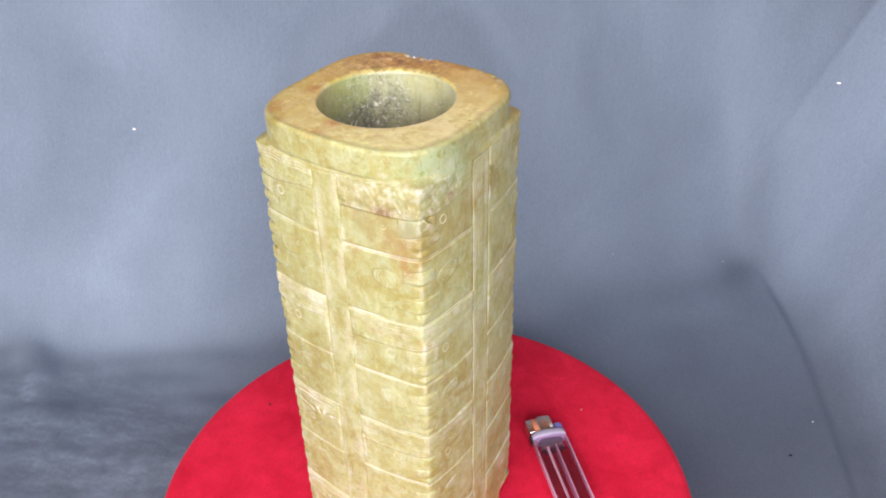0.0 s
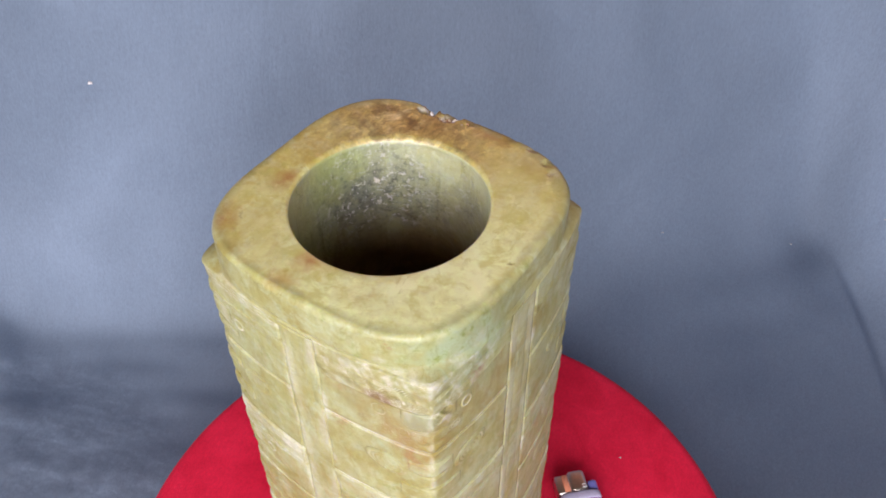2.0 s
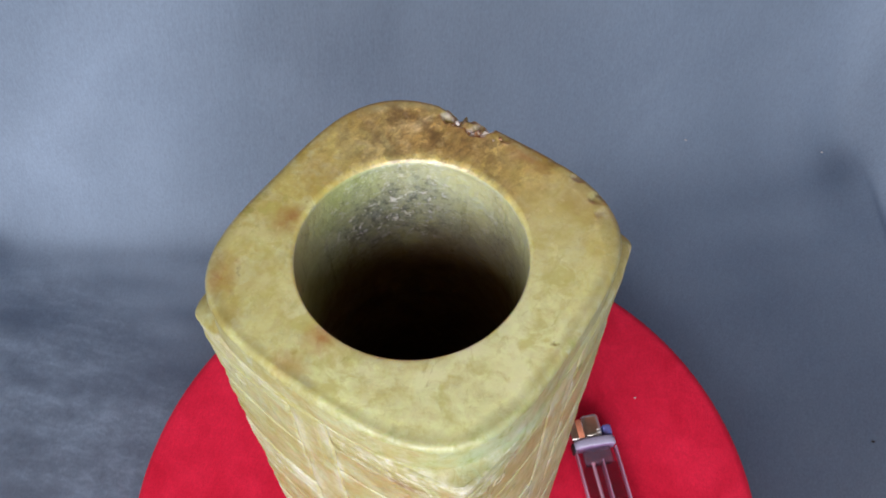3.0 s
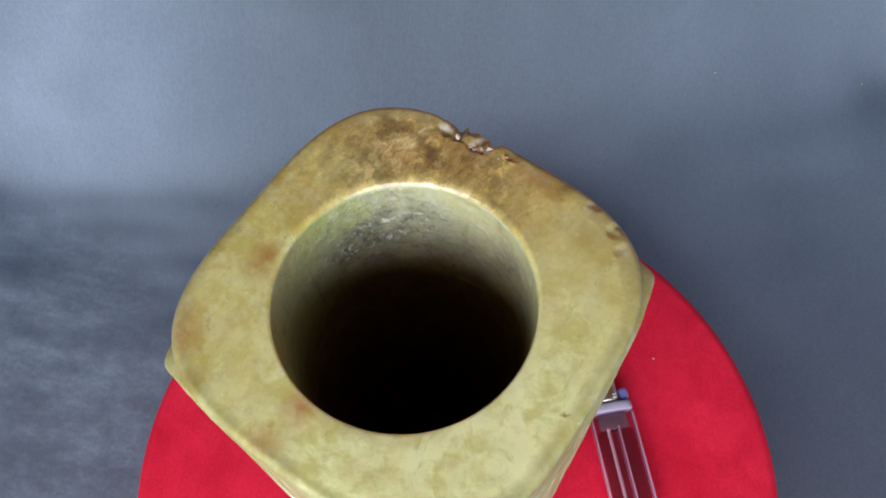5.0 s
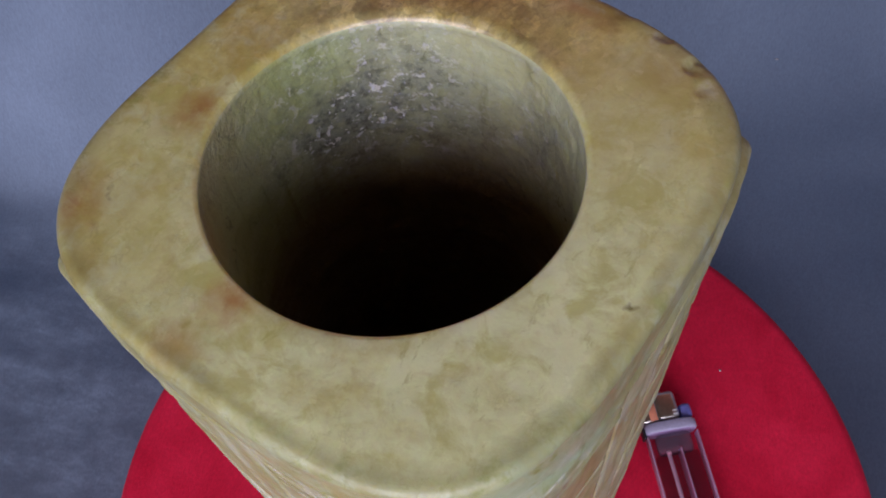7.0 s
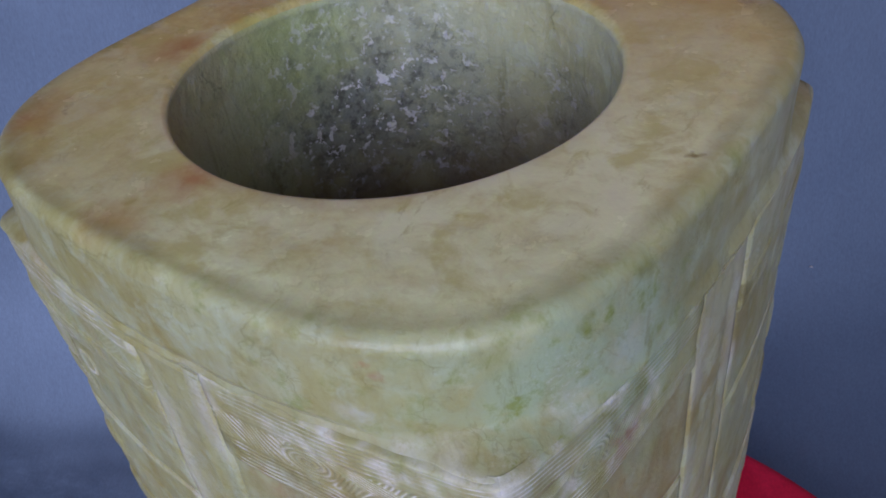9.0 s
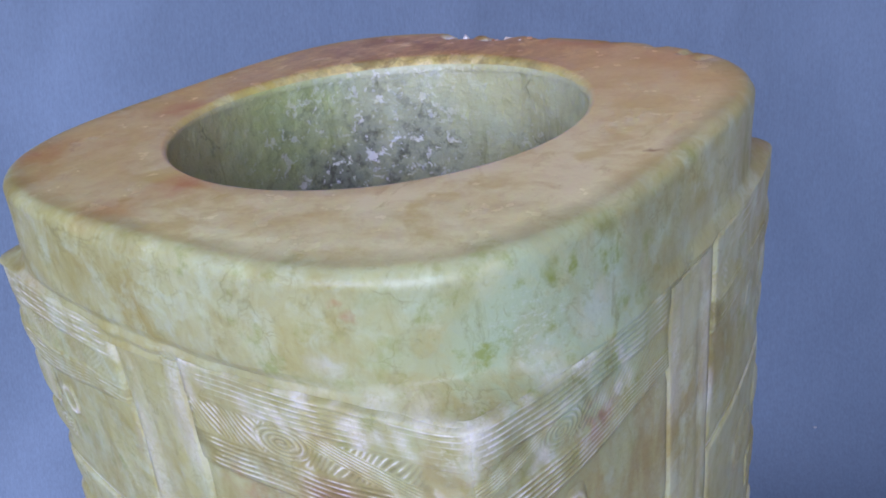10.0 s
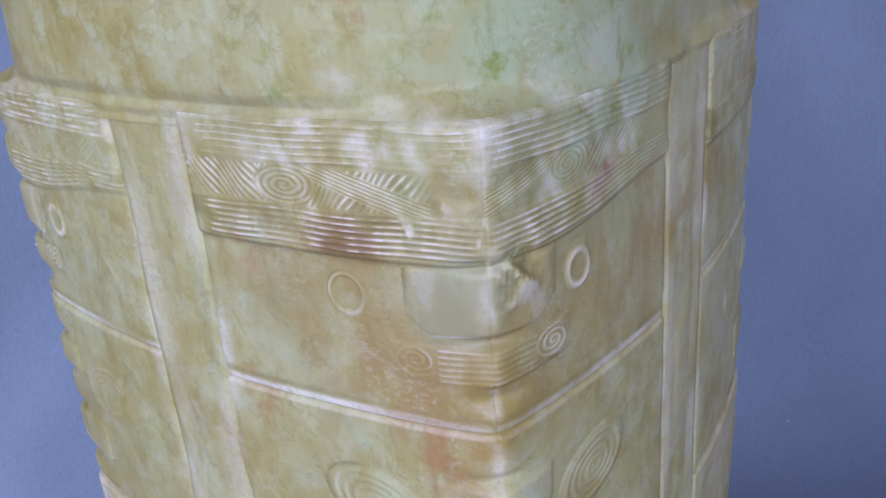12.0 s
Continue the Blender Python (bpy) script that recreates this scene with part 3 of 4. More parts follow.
def outline(s, h=HALF, bulge=BULGE, rc=0.0016):
    """Place and outward normal on the corner that faces +x -y; s: metres from the corner, minus along the -y side, plus along the +x side."""
    u = np.clip(np.abs(s), 0, 2 * h)
    w = h - u
    off = h + bulge * (1 - (w / h) ** 2)
    slope = 2 * bulge * w / h ** 2
    left = s < 0
    px = np.where(left, w, off)
    py = np.where(left, -off, -w)
    nl = np.sqrt(1 + slope * slope)
    nx = np.where(left, slope / nl, 1 / nl)
    ny = np.where(left, -1 / nl, -slope / nl)
    k = 0.5 + 0.5 * np.tanh(s / rc)
    lx, ly = slope / nl, -1 / nl
    rx, ry = 1 / nl, -slope / nl
    nx, ny = lx * (1 - k) + rx * k, ly * (1 - k) + ry * k
    ln = np.hypot(nx, ny)
    nx, ny = nx / ln, ny / ln
    cut = 0.0009 * np.exp(-np.abs(s) / 0.0012)
    return px - nx * cut, py - ny * cut, nx, ny


def ribs(v, a, b, count):
    inside = step(a - 0.15, a + 0.1, v) * step(b + 0.15, b - 0.1, v)
    return inside * np.abs(np.sin(np.pi * count * (v - a) / (b - a))) ** 0.7, inside


def spiral(s, v, cs, cv, r, pitch, squash=1.5, hand=1):
    du, dv = (s - cs) / squash, v - cv
    rad = np.hypot(du, dv)
    return step(r, r * 0.85, rad) * (0.5 + 0.5 * np.cos(2 * np.pi * rad / pitch + hand * np.arctan2(dv, du)))


def bar_mask(s, v, H):
    """Relief (mm) and wear of the register with ribbed bands; s, v in mm."""
    a = np.abs(s)
    z, w = np.zeros_like(s), np.zeros_like(s)
    p = np.stack([s * 0.001, v * 0.001, 0 * s], -1)
    # the lower band climbs and narrows towards the end of the shorter leg
    v = v + 3.2 * step(9.0, 37.0, s) * step(5.0, 14.0, v) * step(22.0, 15.5, v)
    # cut by hand: lines waver, break off and are rubbed away in patches
    sw, vw = s + 0.9 * wobble(p, 210, 2), v + 0.34 * wobble(p + 0.37, 170, 3)
    rubbed = np.clip(0.62 + 1.5 * wobble(p + 0.71, 190, 3), 0.05, 1.0)
    bead = np.clip(0.60 + 1.7 * wobble(p * (1.0, 0.4, 1.0) + 0.13, 1500, 2), 0.2, 1.2)
    for lo, hi, n in ((0.6, 5.2, 6), (10.4, 14.9, 6)):
        r, inside = ribs(v + 0.12 * np.sin(s * 0.35 + lo) + 0.15 * wobble(p, 140, 2), lo, hi, n)
        r = r * step(38.0, 35.0, a + 1.0 * np.sin(v * 2.1))
        worn = np.clip(0.70 + 0.40 * np.sin(s * 0.23 + lo) + 0.9 * wobble(p * (1.0, 2.2, 1.0) + 0.5, 240, 3), 0.12, 1.0) * (0.6 if lo < 5 else 1.0)
        z += inside * 0.05 + 0.20 * r * worn
        # +s side painted whiter, for its chalk and the light its ribs catch
        w = np.maximum(w, inside * (0.05 + 0.15 * (s > 1.5) + 1.25 * worn * bead * r ** 16))
        w = w - 1.25 * inside * (0.35 + 0.65 * worn) * (1 - r) ** 0.8
    band = step(5.4, 5.8, v) * step(10.2, 9.8, v)
    sp = np.maximum(spiral(sw, vw, -24, 7.8, 2.5, 0.55, 1.8), spiral(sw, vw, 12.4, 7.4, 2.5, 0.55, 1.6, hand=-1))
    # a long leaf of fine lines runs from each spiral down towards the corner; hatching fills the rest
    q = np.where(s < 0, -sw, sw + 11)
    dist = (vw - (5.9 + (20 - q) * 0.33)) * 0.95
    leaf = step(1.5, 1.1, np.abs(dist)) * step(22.5, 21.0, q) * step(5.5, 7.0, q)
    turn = 0.30 * np.sin(q) + 0.55 * wobble(p + 0.9, 260, 2)
    fill = np.where(q > 27, np.cos(2 * np.pi * (q * 0.95 + vw * 0.85 + turn)), np.cos(2 * np.pi * (q * 1.10 - vw * 0.80 + turn)))
    hatch = 0.5 + 0.5 * (leaf * np.cos(2 * np.pi * dist / 0.42) + (1 - leaf) * fill)
    hatch = hatch * np.where(q < 6.5, 0.35, 1.0) * (leaf + (1 - leaf) * rubbed)
    free = step(1.8, 2.5, np.minimum(np.hypot((sw + 24) / 1.8, vw - 7.8), np.hypot((sw - 12.4) / 1.6, vw - 7.4)))
    z += band * (0.11 * sp * (0.4 + 0.6 * rubbed) + 0.11 * hatch * free - 0.07)
    w = np.where(band > 0.3, band * (0.08 + np.maximum(0.45 * sp ** 4, 0.75 * (hatch * free) ** 5) * (0.35 + 0.65 * rubbed) * bead - 0.50 * (1 - np.maximum(sp, hatch * free)) ** 2 * (0.3 + 0.7 * rubbed)), w)
    # the lower field lies deeper
    z -= 0.40 * step(15.1, 15.9, v)
    w = w - 0.12 * step(15.1, 15.9, v) * step(36.0, 30.0, a)
    return z, w


def ring_eye(s, v):
    ring = np.hypot((s + 17.6 if s.mean() < 0 else s - 14.6) / 0.9, v - 20.3)
    p = np.stack([s * 0.001, v * 0.001, 0 * s], -1)
    rr = np.exp(-((ring - 2.4 - 0.35 * wobble(p, 330, 2)) / (0.42 + 0.3 * wobble(p + 0.3, 420, 2))) ** 2)
    # on the shorter leg the eye sits in a worn, drop-shaped swelling
    drop = step(3.4, 2.2, np.hypot((s - 14.6 - (20.3 - v) * 0.12) / 0.85, np.maximum((v - 20.3), (20.3 - v) * 0.72))) * (s > 0)
    return 0.20 * rr + 0.16 * drop, np.maximum(0.46 * rr * np.clip(0.8 + wobble(p, 700, 2), 0.3, 1.1), 0.05 * drop)


def low_nose(s, v):
    a = np.abs(s)
    p = np.stack([s * 0.001, v * 0.001, 0 * s], -1)
    # rounded at its lower corners, with faint upright rubbing, and bruised past the corner
    low = 24.0 - 2.2 * step(7.0, 10.5, a) + 0.5 * wobble(p, 260, 2)
    nose = step(10.9, 8.8, a + 0.8 * wobble(p, 300, 2)) * step(15.4, 16.4, v) * step(low + 0.2, low - 0.7, v)
    rubbing = np.maximum(wobble(p * (1.0, 0.22, 1.0), 700, 2), 0)
    return 0.30 * nose, nose * (0.03 + 0.40 * rubbing) + 0.80 * np.exp(-((v - low - 0.1) / 0.42) ** 2) * step(10.5, 8.5, a) * np.clip(0.6 + wobble(p, 500, 3), 0, 1)


def mouth(s, v):
    a = np.abs(s)
    m = step(14.2, 11.5, a) * step(24.6, 25.6, v) * step(30.6, 29.2, v)
    p = np.stack([s * 0.001, v * 0.001, 0 * s], -1)
    s, v = s + 0.9 * wobble(p, 230, 2), v + 0.30 * wobble(p + 0.4, 230, 3)
    ms = np.maximum(spiral(s, v, -9.5, 27.4, 2.2, 0.7), spiral(s, v, 9.5, 27.4, 2.2, 0.7, hand=-1))
    lines = (0.5 + 0.5 * np.cos(2 * np.pi * (v - 25) / 0.75)) * step(7.5, 6.5, a)
    return m * (0.16 + 0.11 * ms + 0.09 * lines), m * (0.6 * np.maximum(ms, lines) ** 3 * np.clip(0.6 + 1.4 * wobble(p, 420, 3), 0, 1) - 0.4 * (1 - np.maximum(ms, lines)) ** 2)


def beast_mask(s, v, H):
    """Relief and wear of the plain register that bears large oval eyes."""
    a = np.abs(s)
    z = np.full_like(s, -0.30)
    bridge = step(9.0, 8.0, a) * step(7.0, 8.2, v) * step(13.0, 11.8, v)
    return z + 0.35 * bridge, 0.05 * bridge - 0.06 * (1 - bridge) * step(34.0, 28.0, a)


def oval_eye(s, v):
    e = np.hypot((np.abs(s) - 17.0 + (v - 13.0) * 0.35) / 7.2, (v - 13.0) / 5.4)
    rings = (0.5 + 0.5 * np.cos(2 * np.pi * e * 5.0)) * step(0.95, 0.85, e)
    p = np.stack([s * 0.001, v * 0.001, 0 * s], -1)
    rubbed = np.clip(0.45 + 1.5 * wobble(p, 300, 3), 0, 1)
    return 0.22 * step(1.10, 0.86, e) + 0.11 * rings, (0.45 * np.exp(-((e - 0.98) / 0.07) ** 2) + 0.40 * rings) * rubbed


def broad_nose(s, v):
    a = np.abs(s)
    nose = step(12.5, 11.5, a) * step(21.0, 22.0, v) * step(29.0, 28.0, v)
    return 0.38 * nose, 0.5 * np.exp(-((v - 28.4) / 0.5) ** 2) * step(12.5, 11.5, a) + 0.06 * nose


# name, shape, its reach along the corner and down (mm)
FEATURES = ([("ring_eye", ring_eye, -21.2, -14.0, 16.7, 23.9), ("ring_eye", ring_eye, 11.2, 18.2, 16.7, 23.9), ("nose", low_nose, -11.0, 11.0, 15.4, 24.6), ("mouth", mouth, -14.5, 14.5, 24.5, 30.8)],
            [("oval_eye", oval_eye, -26.5, -7.5, 6.5, 19.5), ("oval_eye", oval_eye, 7.5, 26.5, 6.5, 19.5), ("nose", broad_nose, -13.0, 13.0, 20.6, 29.4)])


def over(w, own):
    """Wear laid over what is there, where it has any."""
    return w + np.clip(own * 8.0, 0, 1) * np.maximum(own - w, 0)


def carve(s1, v1, level, corner, feature=None):
    """The surface of a corner block, or of one raised feature on it, over a grid of s (m) and v (mm)."""
    top, bottom = LEVELS[level], LEVELS[level + 1]
    H = (top - bottom) * 1000
    s, v = np.meshgrid(s1, v1)
    mm = s * 1000
    z, w = (bar_mask if level % 2 == 0 else beast_mask)(mm, v, H)
    if feature:
        dz, dw = feature(mm, v)
        z, w = z + dz - 0.06, over(w, dw)
    p3 = np.stack([s + corner * 0.31, v * 0.001 + level * 0.17, 0 * s], -1)
    wob = wobble(p3, 260, 3)
    # worn shoulders down into the channel and the grooves
    la = np.where(mm < 0, LEG_L, LEG_R) * 1000 - np.abs(mm)
    la = la + 0.9 * np.exp(-la / 3.0) * (wobble(p3, 300, 3) - 0.3)
    fall = np.maximum(np.maximum(np.maximum(0.11 * np.exp(-(la / 1.4) ** 2), 0.6 * step(0.7, 0.1, la)), (0.5 if level == 0 else 0.18) * np.exp(-(v / 0.35) ** 2)), 0.20 * np.exp(-((H - v) / (0.75 + 0.3 * wob)) ** 2))
    # the very edges turn down to the core
    fall = np.maximum(fall, 1.0 * ((v > H - 0.01) | ((v < 0.01) & (level > 0))))
    cut = sum(d * np.exp(-((v - c) / q) ** 2) for c, q, d in (((15.3, 0.9, 1.0), (24.5, 0.8, 1.1), (31.8, 1.3, 1.2), (7.8, 1.0, 0.25)) if level % 2 == 0 else ((6.4, 0.9, 1.0), (14.0, 0.8, 0.9), (20.6, 0.9, 1.1), (30.2, 1.2, 1.2))))
    z = z - (1.1 if corner == 0 else 3.7) * cut * np.exp(-(mm / 3.4) ** 2) - 0.5 * np.exp(-((H - v) / 1.6) ** 2) * np.exp(-(mm / 4.5) ** 2)
    erode = np.clip(0.72 + 0.75 * wobble(p3, 420, 3), 0.15, 1.1)
    z = (np.minimum(z, 0) + np.maximum(z, 0) * erode) * (1 - fall) - fall * (DEPTH * 1000 + 0.3) + 0.12 * wob + 0.05 * wobble(p3, 1100, 2)
    w = over(w, 1.5 * np.exp(-((H - v - 0.45 - 0.35 * wob) / 0.80) ** 2) * np.clip(0.7 + 1.2 * wobble(p3 + 0.6, 300, 3), 0.15, 1))
    w = over(w, 0.20 * np.exp(-((v - 0.45) / 0.4) ** 2) + 0.42 * np.exp(-((la - 1.2) / 1.6) ** 2) * np.clip(0.15 + 1.5 * wobble(p3 + 0.8, 420, 3), 0, 1))
    chipped = np.clip(0.5 + 1.4 * wobble(p3, 520, 3), -0.9, 1.0)
    w = np.where(np.abs(mm) < 3.5, w * (1 - np.exp(-(mm / 1.8) ** 2)) + 0.28 * chipped * np.exp(-(mm / 1.8) ** 2), w)
    z = z - 0.35 * np.maximum(-wobble(p3, 380, 2), 0) * np.exp(-(mm / 3.0) ** 2)
    w = w - 0.55 * np.exp(-((H - v - 1.7) / 0.45) ** 2)
    if feature:
        w = w - 0.8 * np.exp(-((dz - 0.10) / 0.07) ** 2) * (dw < 0.5) * np.clip(0.2 + 2.0 * wobble(p3, 330, 3), 0, 1)
    elif level % 2 == 0:
        w = w - 0.6 * np.exp(-((v - 15.7) / 0.5) ** 2) * step(14.0, 6.0, mm)
    if corner == 0 and level == 0:
        # bruised edge: torn pits with crumbs of chalk, a shattered patch over the lower band, flecks in the ribs
        scar = np.exp(-((mm - 4.6) / 3.2) ** 2) * np.exp(-((v - 17.6) / 3.8) ** 2)
        burst = 0.4 * np.exp(-((mm + 4.5) / 4.6) ** 2) * np.exp(-((v - 9.2) / 1.2) ** 2)
        boss = np.exp(-((mm + 9.0) / 0.9) ** 2) * np.exp(-((v - 11.8) / 1.7) ** 2) + np.exp(-((mm + 0.6) / 1.0) ** 2) * np.exp(-((v - 12.4) / 2.2) ** 2)
        torn = wobble(p3, 1000, 4)
        for spot, deep in ((np.clip(scar, 0, 1), 1.25), (burst, 0.55)):
            z = z - deep * spot * np.maximum(torn, -0.25)
            w = w * (1 - spot) + spot * np.clip(-0.15 - 2.4 * torn + 1.4 * wobble(p3 + 0.2, 1500, 2), -0.7, 0.5)
        w = over(w, np.clip(boss, 0, 1) * np.clip(2.0 * wobble(p3, 1500, 3), 0, 0.6))
        w = w + 1.0 * wobble(p3, 1300, 2) * np.exp(-((mm - 18.0) / 11.0) ** 2) * step(15.6, 13.8, v) + 0.6 * wobble(p3, 1300, 2) * np.exp(-((mm + 18.0) / 16.0) ** 2) * step(15.6, 13.8, v)
    if level > 1:
        w = np.where(w < 0, w * 0.45, w) + (0.22 * step(15.8, 14.8, v) * np.clip(1.2 * wobble(p3 + 0.25, 260, 4) + 0.15, 0, 1) + 0.06 if level % 2 == 0 else 0.05)
    w = np.clip(w * np.where(w > 0, 1.5, 1.1), -1, 1) * np.clip(0.75 + 0.7 * wobble(p3, 180, 3), 0.15, 1.0)
    px, py, nx, ny = outline(s)
    x, y = px + nx * z * 0.001, py + ny * z * 0.001
    for _ in range(corner):
        x, y = -y, x
    return np.stack([x, y, top - v * 0.001], -1).reshape(-1, 3), grid_faces(*s.shape)[:, ::-1], w.reshape(-1)


def mask_block(level, corner, fine):
    """One carved corner block between two cross grooves, with its eyes, nose and mouth."""
    H = (LEVELS[level] - LEVELS[level + 1]) * 1000
    cols, rows = (620, 380) if fine == 2 and level == 0 else (300, 210) if fine == 2 else (170, 110) if fine == 1 else (90, 56)
    side = np.linspace(0, 1, cols // 2)
    edge = np.concatenate([side[:-1] * 0.96, [0.975, 0.99, 1.0]])
    s1 = np.concatenate([-edge[::-1] * LEG_L, edge[1:] * LEG_R])
    v1 = np.concatenate([[0, 0.03, 0.15, 0.35], np.linspace(0.55, H - 1.9, rows), [H - 1.6, H - 1.2, H - 0.9, H - 0.6, H - 0.3, H - 0.03, H]])
    verts, faces, w = carve(s1, v1, level, corner)
    block = mesh_object("ribbed_mask_block" if level % 2 == 0 else "oval_eyed_mask_block", verts, faces, JADE, CONG, "", True, w)
    pitch = (0.18, 0.36, 0.7)[2 - fine]
    for name, shape, a, b, c, d in FEATURES[level % 2]:
        verts, faces, w = carve(np.linspace(a, b, int((b - a) / pitch)) * 0.001, np.linspace(c, d, int((d - c) / pitch)), level, corner, shape)
        mesh_object(name, verts, faces, JADE, block, "", True, w)


def rim_radius(a):
    """Outer radius of the collars, a rounded square, a little flatter at one back corner."""
    n, r = 3.35, 0.0490
    off = (a - radians(181) + np.pi) % (2 * np.pi) - np.pi
    off2 = (a - radians(135) + np.pi) % (2 * np.pi) - np.pi
    flat = 0.35 * np.exp(-(off / 0.42) ** 2) + 0.2 * np.exp(-(off2 / 0.38) ** 2)
    return r / (np.abs(np.cos(a)) ** n + np.abs(np.sin(a)) ** n) ** (1 / n) - 0.0014 * flat


def full_outline(count):
    """The body's plan all round, with normals."""
    s = np.linspace(-HALF, HALF, count, endpoint=False)
    xs, ys, nxs, nys = [], [], [], []
    px, py, nx, ny = outline(s)
    for _ in range(4):
        xs.append(px), ys.append(py), nxs.append(nx), nys.append(ny)
        px, py, nx, ny = -py, px, -ny, nx
    return [np.concatenate(q) for q in (xs, ys, nxs, nys)]


def build_core():
    px, py, nx, ny = full_outline(120)
    zs = np.linspace(LEVELS[-1], LEVELS[0] - 0.0014, 260)
    s = np.tile(np.linspace(-HALF, HALF, 120, endpoint=False), 4)
    rows, wears = [], []
    # the channel runs a little off the middle of each side
    chan = np.abs(HALF - np.abs(s) + np.where(s < 0, SHIFT, -SHIFT))
    for z in zs:
        p = np.stack([px * 3, py * 3, np.full_like(px, z)], -1)
        lines = 0.00012 * np.exp(-((chan - 0.0030) / 0.0006) ** 2)
        d = -DEPTH + (DEPTH - 0.0003) * step(0.0078, 0.0066, chan) + 0.00025 * wobble(p, 210, 3) - lines
        rows.append(np.stack([px + nx * d, py + ny * d, np.full_like(px, z)], -1))
        wears.append((0.10 + 0.15 * np.exp(-((chan - 0.0040) / 0.0010) ** 2) + 0.30 * np.exp(-((chan - 0.0056) / 0.0008) ** 2)) * np.clip(0.5 + 1.6 * wobble(p, 190, 4), -0.6, 1.0))
    v = np.concatenate(rows)
    f = grid_faces(len(zs), len(px), True)
    n = len(px)
    # close the shoulders towards the bore
    inner = [np.stack([0.036 * np.cos(t), 0.036 * np.sin(t), np.full_like(t, z)], -1) for z in (zs[0], zs[-1]) for t in [np.arctan2(py, px)]]
    base = len(v)
    v = np.concatenate([v, inner[0], inner[1], rows[0], rows[-1]])
    j = np.arange(n)
    k = (j + 1) % n
    low = np.stack([base + 2 * n + j, base + j, base + k, base + 2 * n + k], -1)
    high = np.stack([base + 3 * n + j, base + 3 * n + k, base + n + k, base + n + j], -1)
    w = np.concatenate(wears + [np.full(4 * n, 0.3)])
    mesh_object("body", v, np.concatenate([f, low, high]), JADE, CONG, "", True, w)


def build_collar(name, z0, z1, mat, chip):
    n = 720
    EDGE_R = 0.0021
    a = np.linspace(0, 2 * np.pi, n, endpoint=False)
    R, LP = rim_radius(a), lip(a)
    bx, by, _, _ = full_outline(200)
    order = np.argsort(np.arctan2(by, bx) % (2 * np.pi))
    BODY = np.interp(a, (np.arctan2(by, bx) % (2 * np.pi))[order], np.hypot(bx, by)[order], period=2 * np.pi)
    up = 1 if z1 > z0 else -1
    wall = np.concatenate([np.linspace(z0, z0 + up * 0.0045, 20, endpoint=False), np.linspace(z0 + up * 0.0045, z1 - up * EDGE_R, 20)])
    rows, shoulder = [], []
    ca, sa = np.cos(a), np.sin(a)
    for z in wall:
        p = np.stack([ca * 0.05, sa * 0.05, np.full(n, z)], -1)
        flare = max(0.0, 1 - abs(z - z0 - up * 0.0019) / 0.0026) ** 1.3
        r = R + 0.0004 * wobble(p, 150, 3) + np.maximum(BODY - 0.0001 - R, 0) * flare * (1.0 + 0.10 * wobble(p, 260, 3)) + 0.0005 * flare * wobble(p, 700, 2)
        rows.append((r, np.full(n, z)))
        shoulder.append((len(rows) - 1, flare))
    for t in np.linspace(0.2, 1, 6):
        q = t * math.pi / 2
        rows.append((R - EDGE_R * (1 - math.cos(q)), np.full(n, z1 - up * EDGE_R * (1 - math.sin(q)))))
    for t in np.linspace(0.03, 1, 44):
        r = (R - EDGE_R) * (1 - t) + (BORE_R + LP) * t
        p = np.stack([ca * r, sa * r, np.zeros(n)], -1)
        rows.append((r, z1 + up * (0.00025 * wobble(p, 110, 3) * min(1, 4 * t, 6 * (1 - t) + 0.2))))
    for t in np.linspace(0.1, 1, 9):
        q = t * math.pi / 2
        rows.append((BORE_R + LP * (1 - math.sin(q)), z1 - up * LP * (1 - math.cos(q))))
    verts, wears, flares = [], [], dict(shoulder)
    for i, (r, z) in enumerate(rows):
        inward = np.clip((R - r) / (R - BORE_R), 0, 1)
        own = 1 - min(1.0, 2 * flares.get(i, 0.0))
        p = np.stack([ca * r + RIM[0] * own + (BORE[0] - RIM[0]) * inward, sa * r + RIM[1] * own + (BORE[1] - RIM[1]) * inward, z], -1)
        w = np.clip((BODY - R) / 0.002, 0, 1) * min(1.0, 1.6 * flares.get(i, 0.0)) * np.clip(-0.12 + 1.0 * wobble(p, 520, 3), -0.7, 0.4)
        if chip:
            for place, size, deep in ((chip[0], 0.0062, 0.0024), (chip[1], 0.0060, 0.0018), (chip[2], 0.0036, 0.0012), ((0.0150, 0.0470, 0.2855), 0.0026, 0.0006), ((0.0318, 0.0420, 0.2855), 0.0028, 0.0006), ((0.0352, 0.0385, 0.2850), 0.0024, 0.0005), ((0.0235, 0.0455, 0.2852), 0.0022, 0.0005)):
                d = np.linalg.norm((p - np.array(place)) * (1, 1, 1.3), axis=-1) / size
                hit = np.clip(1 - d + 0.45 * wobble(p, 900, 2), 0, 1)
                p = p - np.stack([ca, sa, np.full(n, 1.2)], -1) * (hit * deep * (0.8 + 0.9 * wobble(p, 1500, 3)))[:, None]
                w = np.maximum(w, np.clip(hit * 6.0, 0, 1) * (1.0 if size > 0.005 else 0.25) * np.clip(0.35 + 1.8 * wobble(p, 800, 3), 0, 1))
        verts.append(p)
        wears.append(np.clip(w, -1, 1))
    v = np.concatenate(verts)
    f = grid_faces(len(rows), n, True)
    if up < 0:
        f = f[:, ::-1]
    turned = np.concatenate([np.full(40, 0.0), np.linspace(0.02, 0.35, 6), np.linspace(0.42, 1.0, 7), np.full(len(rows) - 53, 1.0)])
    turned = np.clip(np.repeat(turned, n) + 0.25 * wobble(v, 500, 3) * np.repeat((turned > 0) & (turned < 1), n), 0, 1)
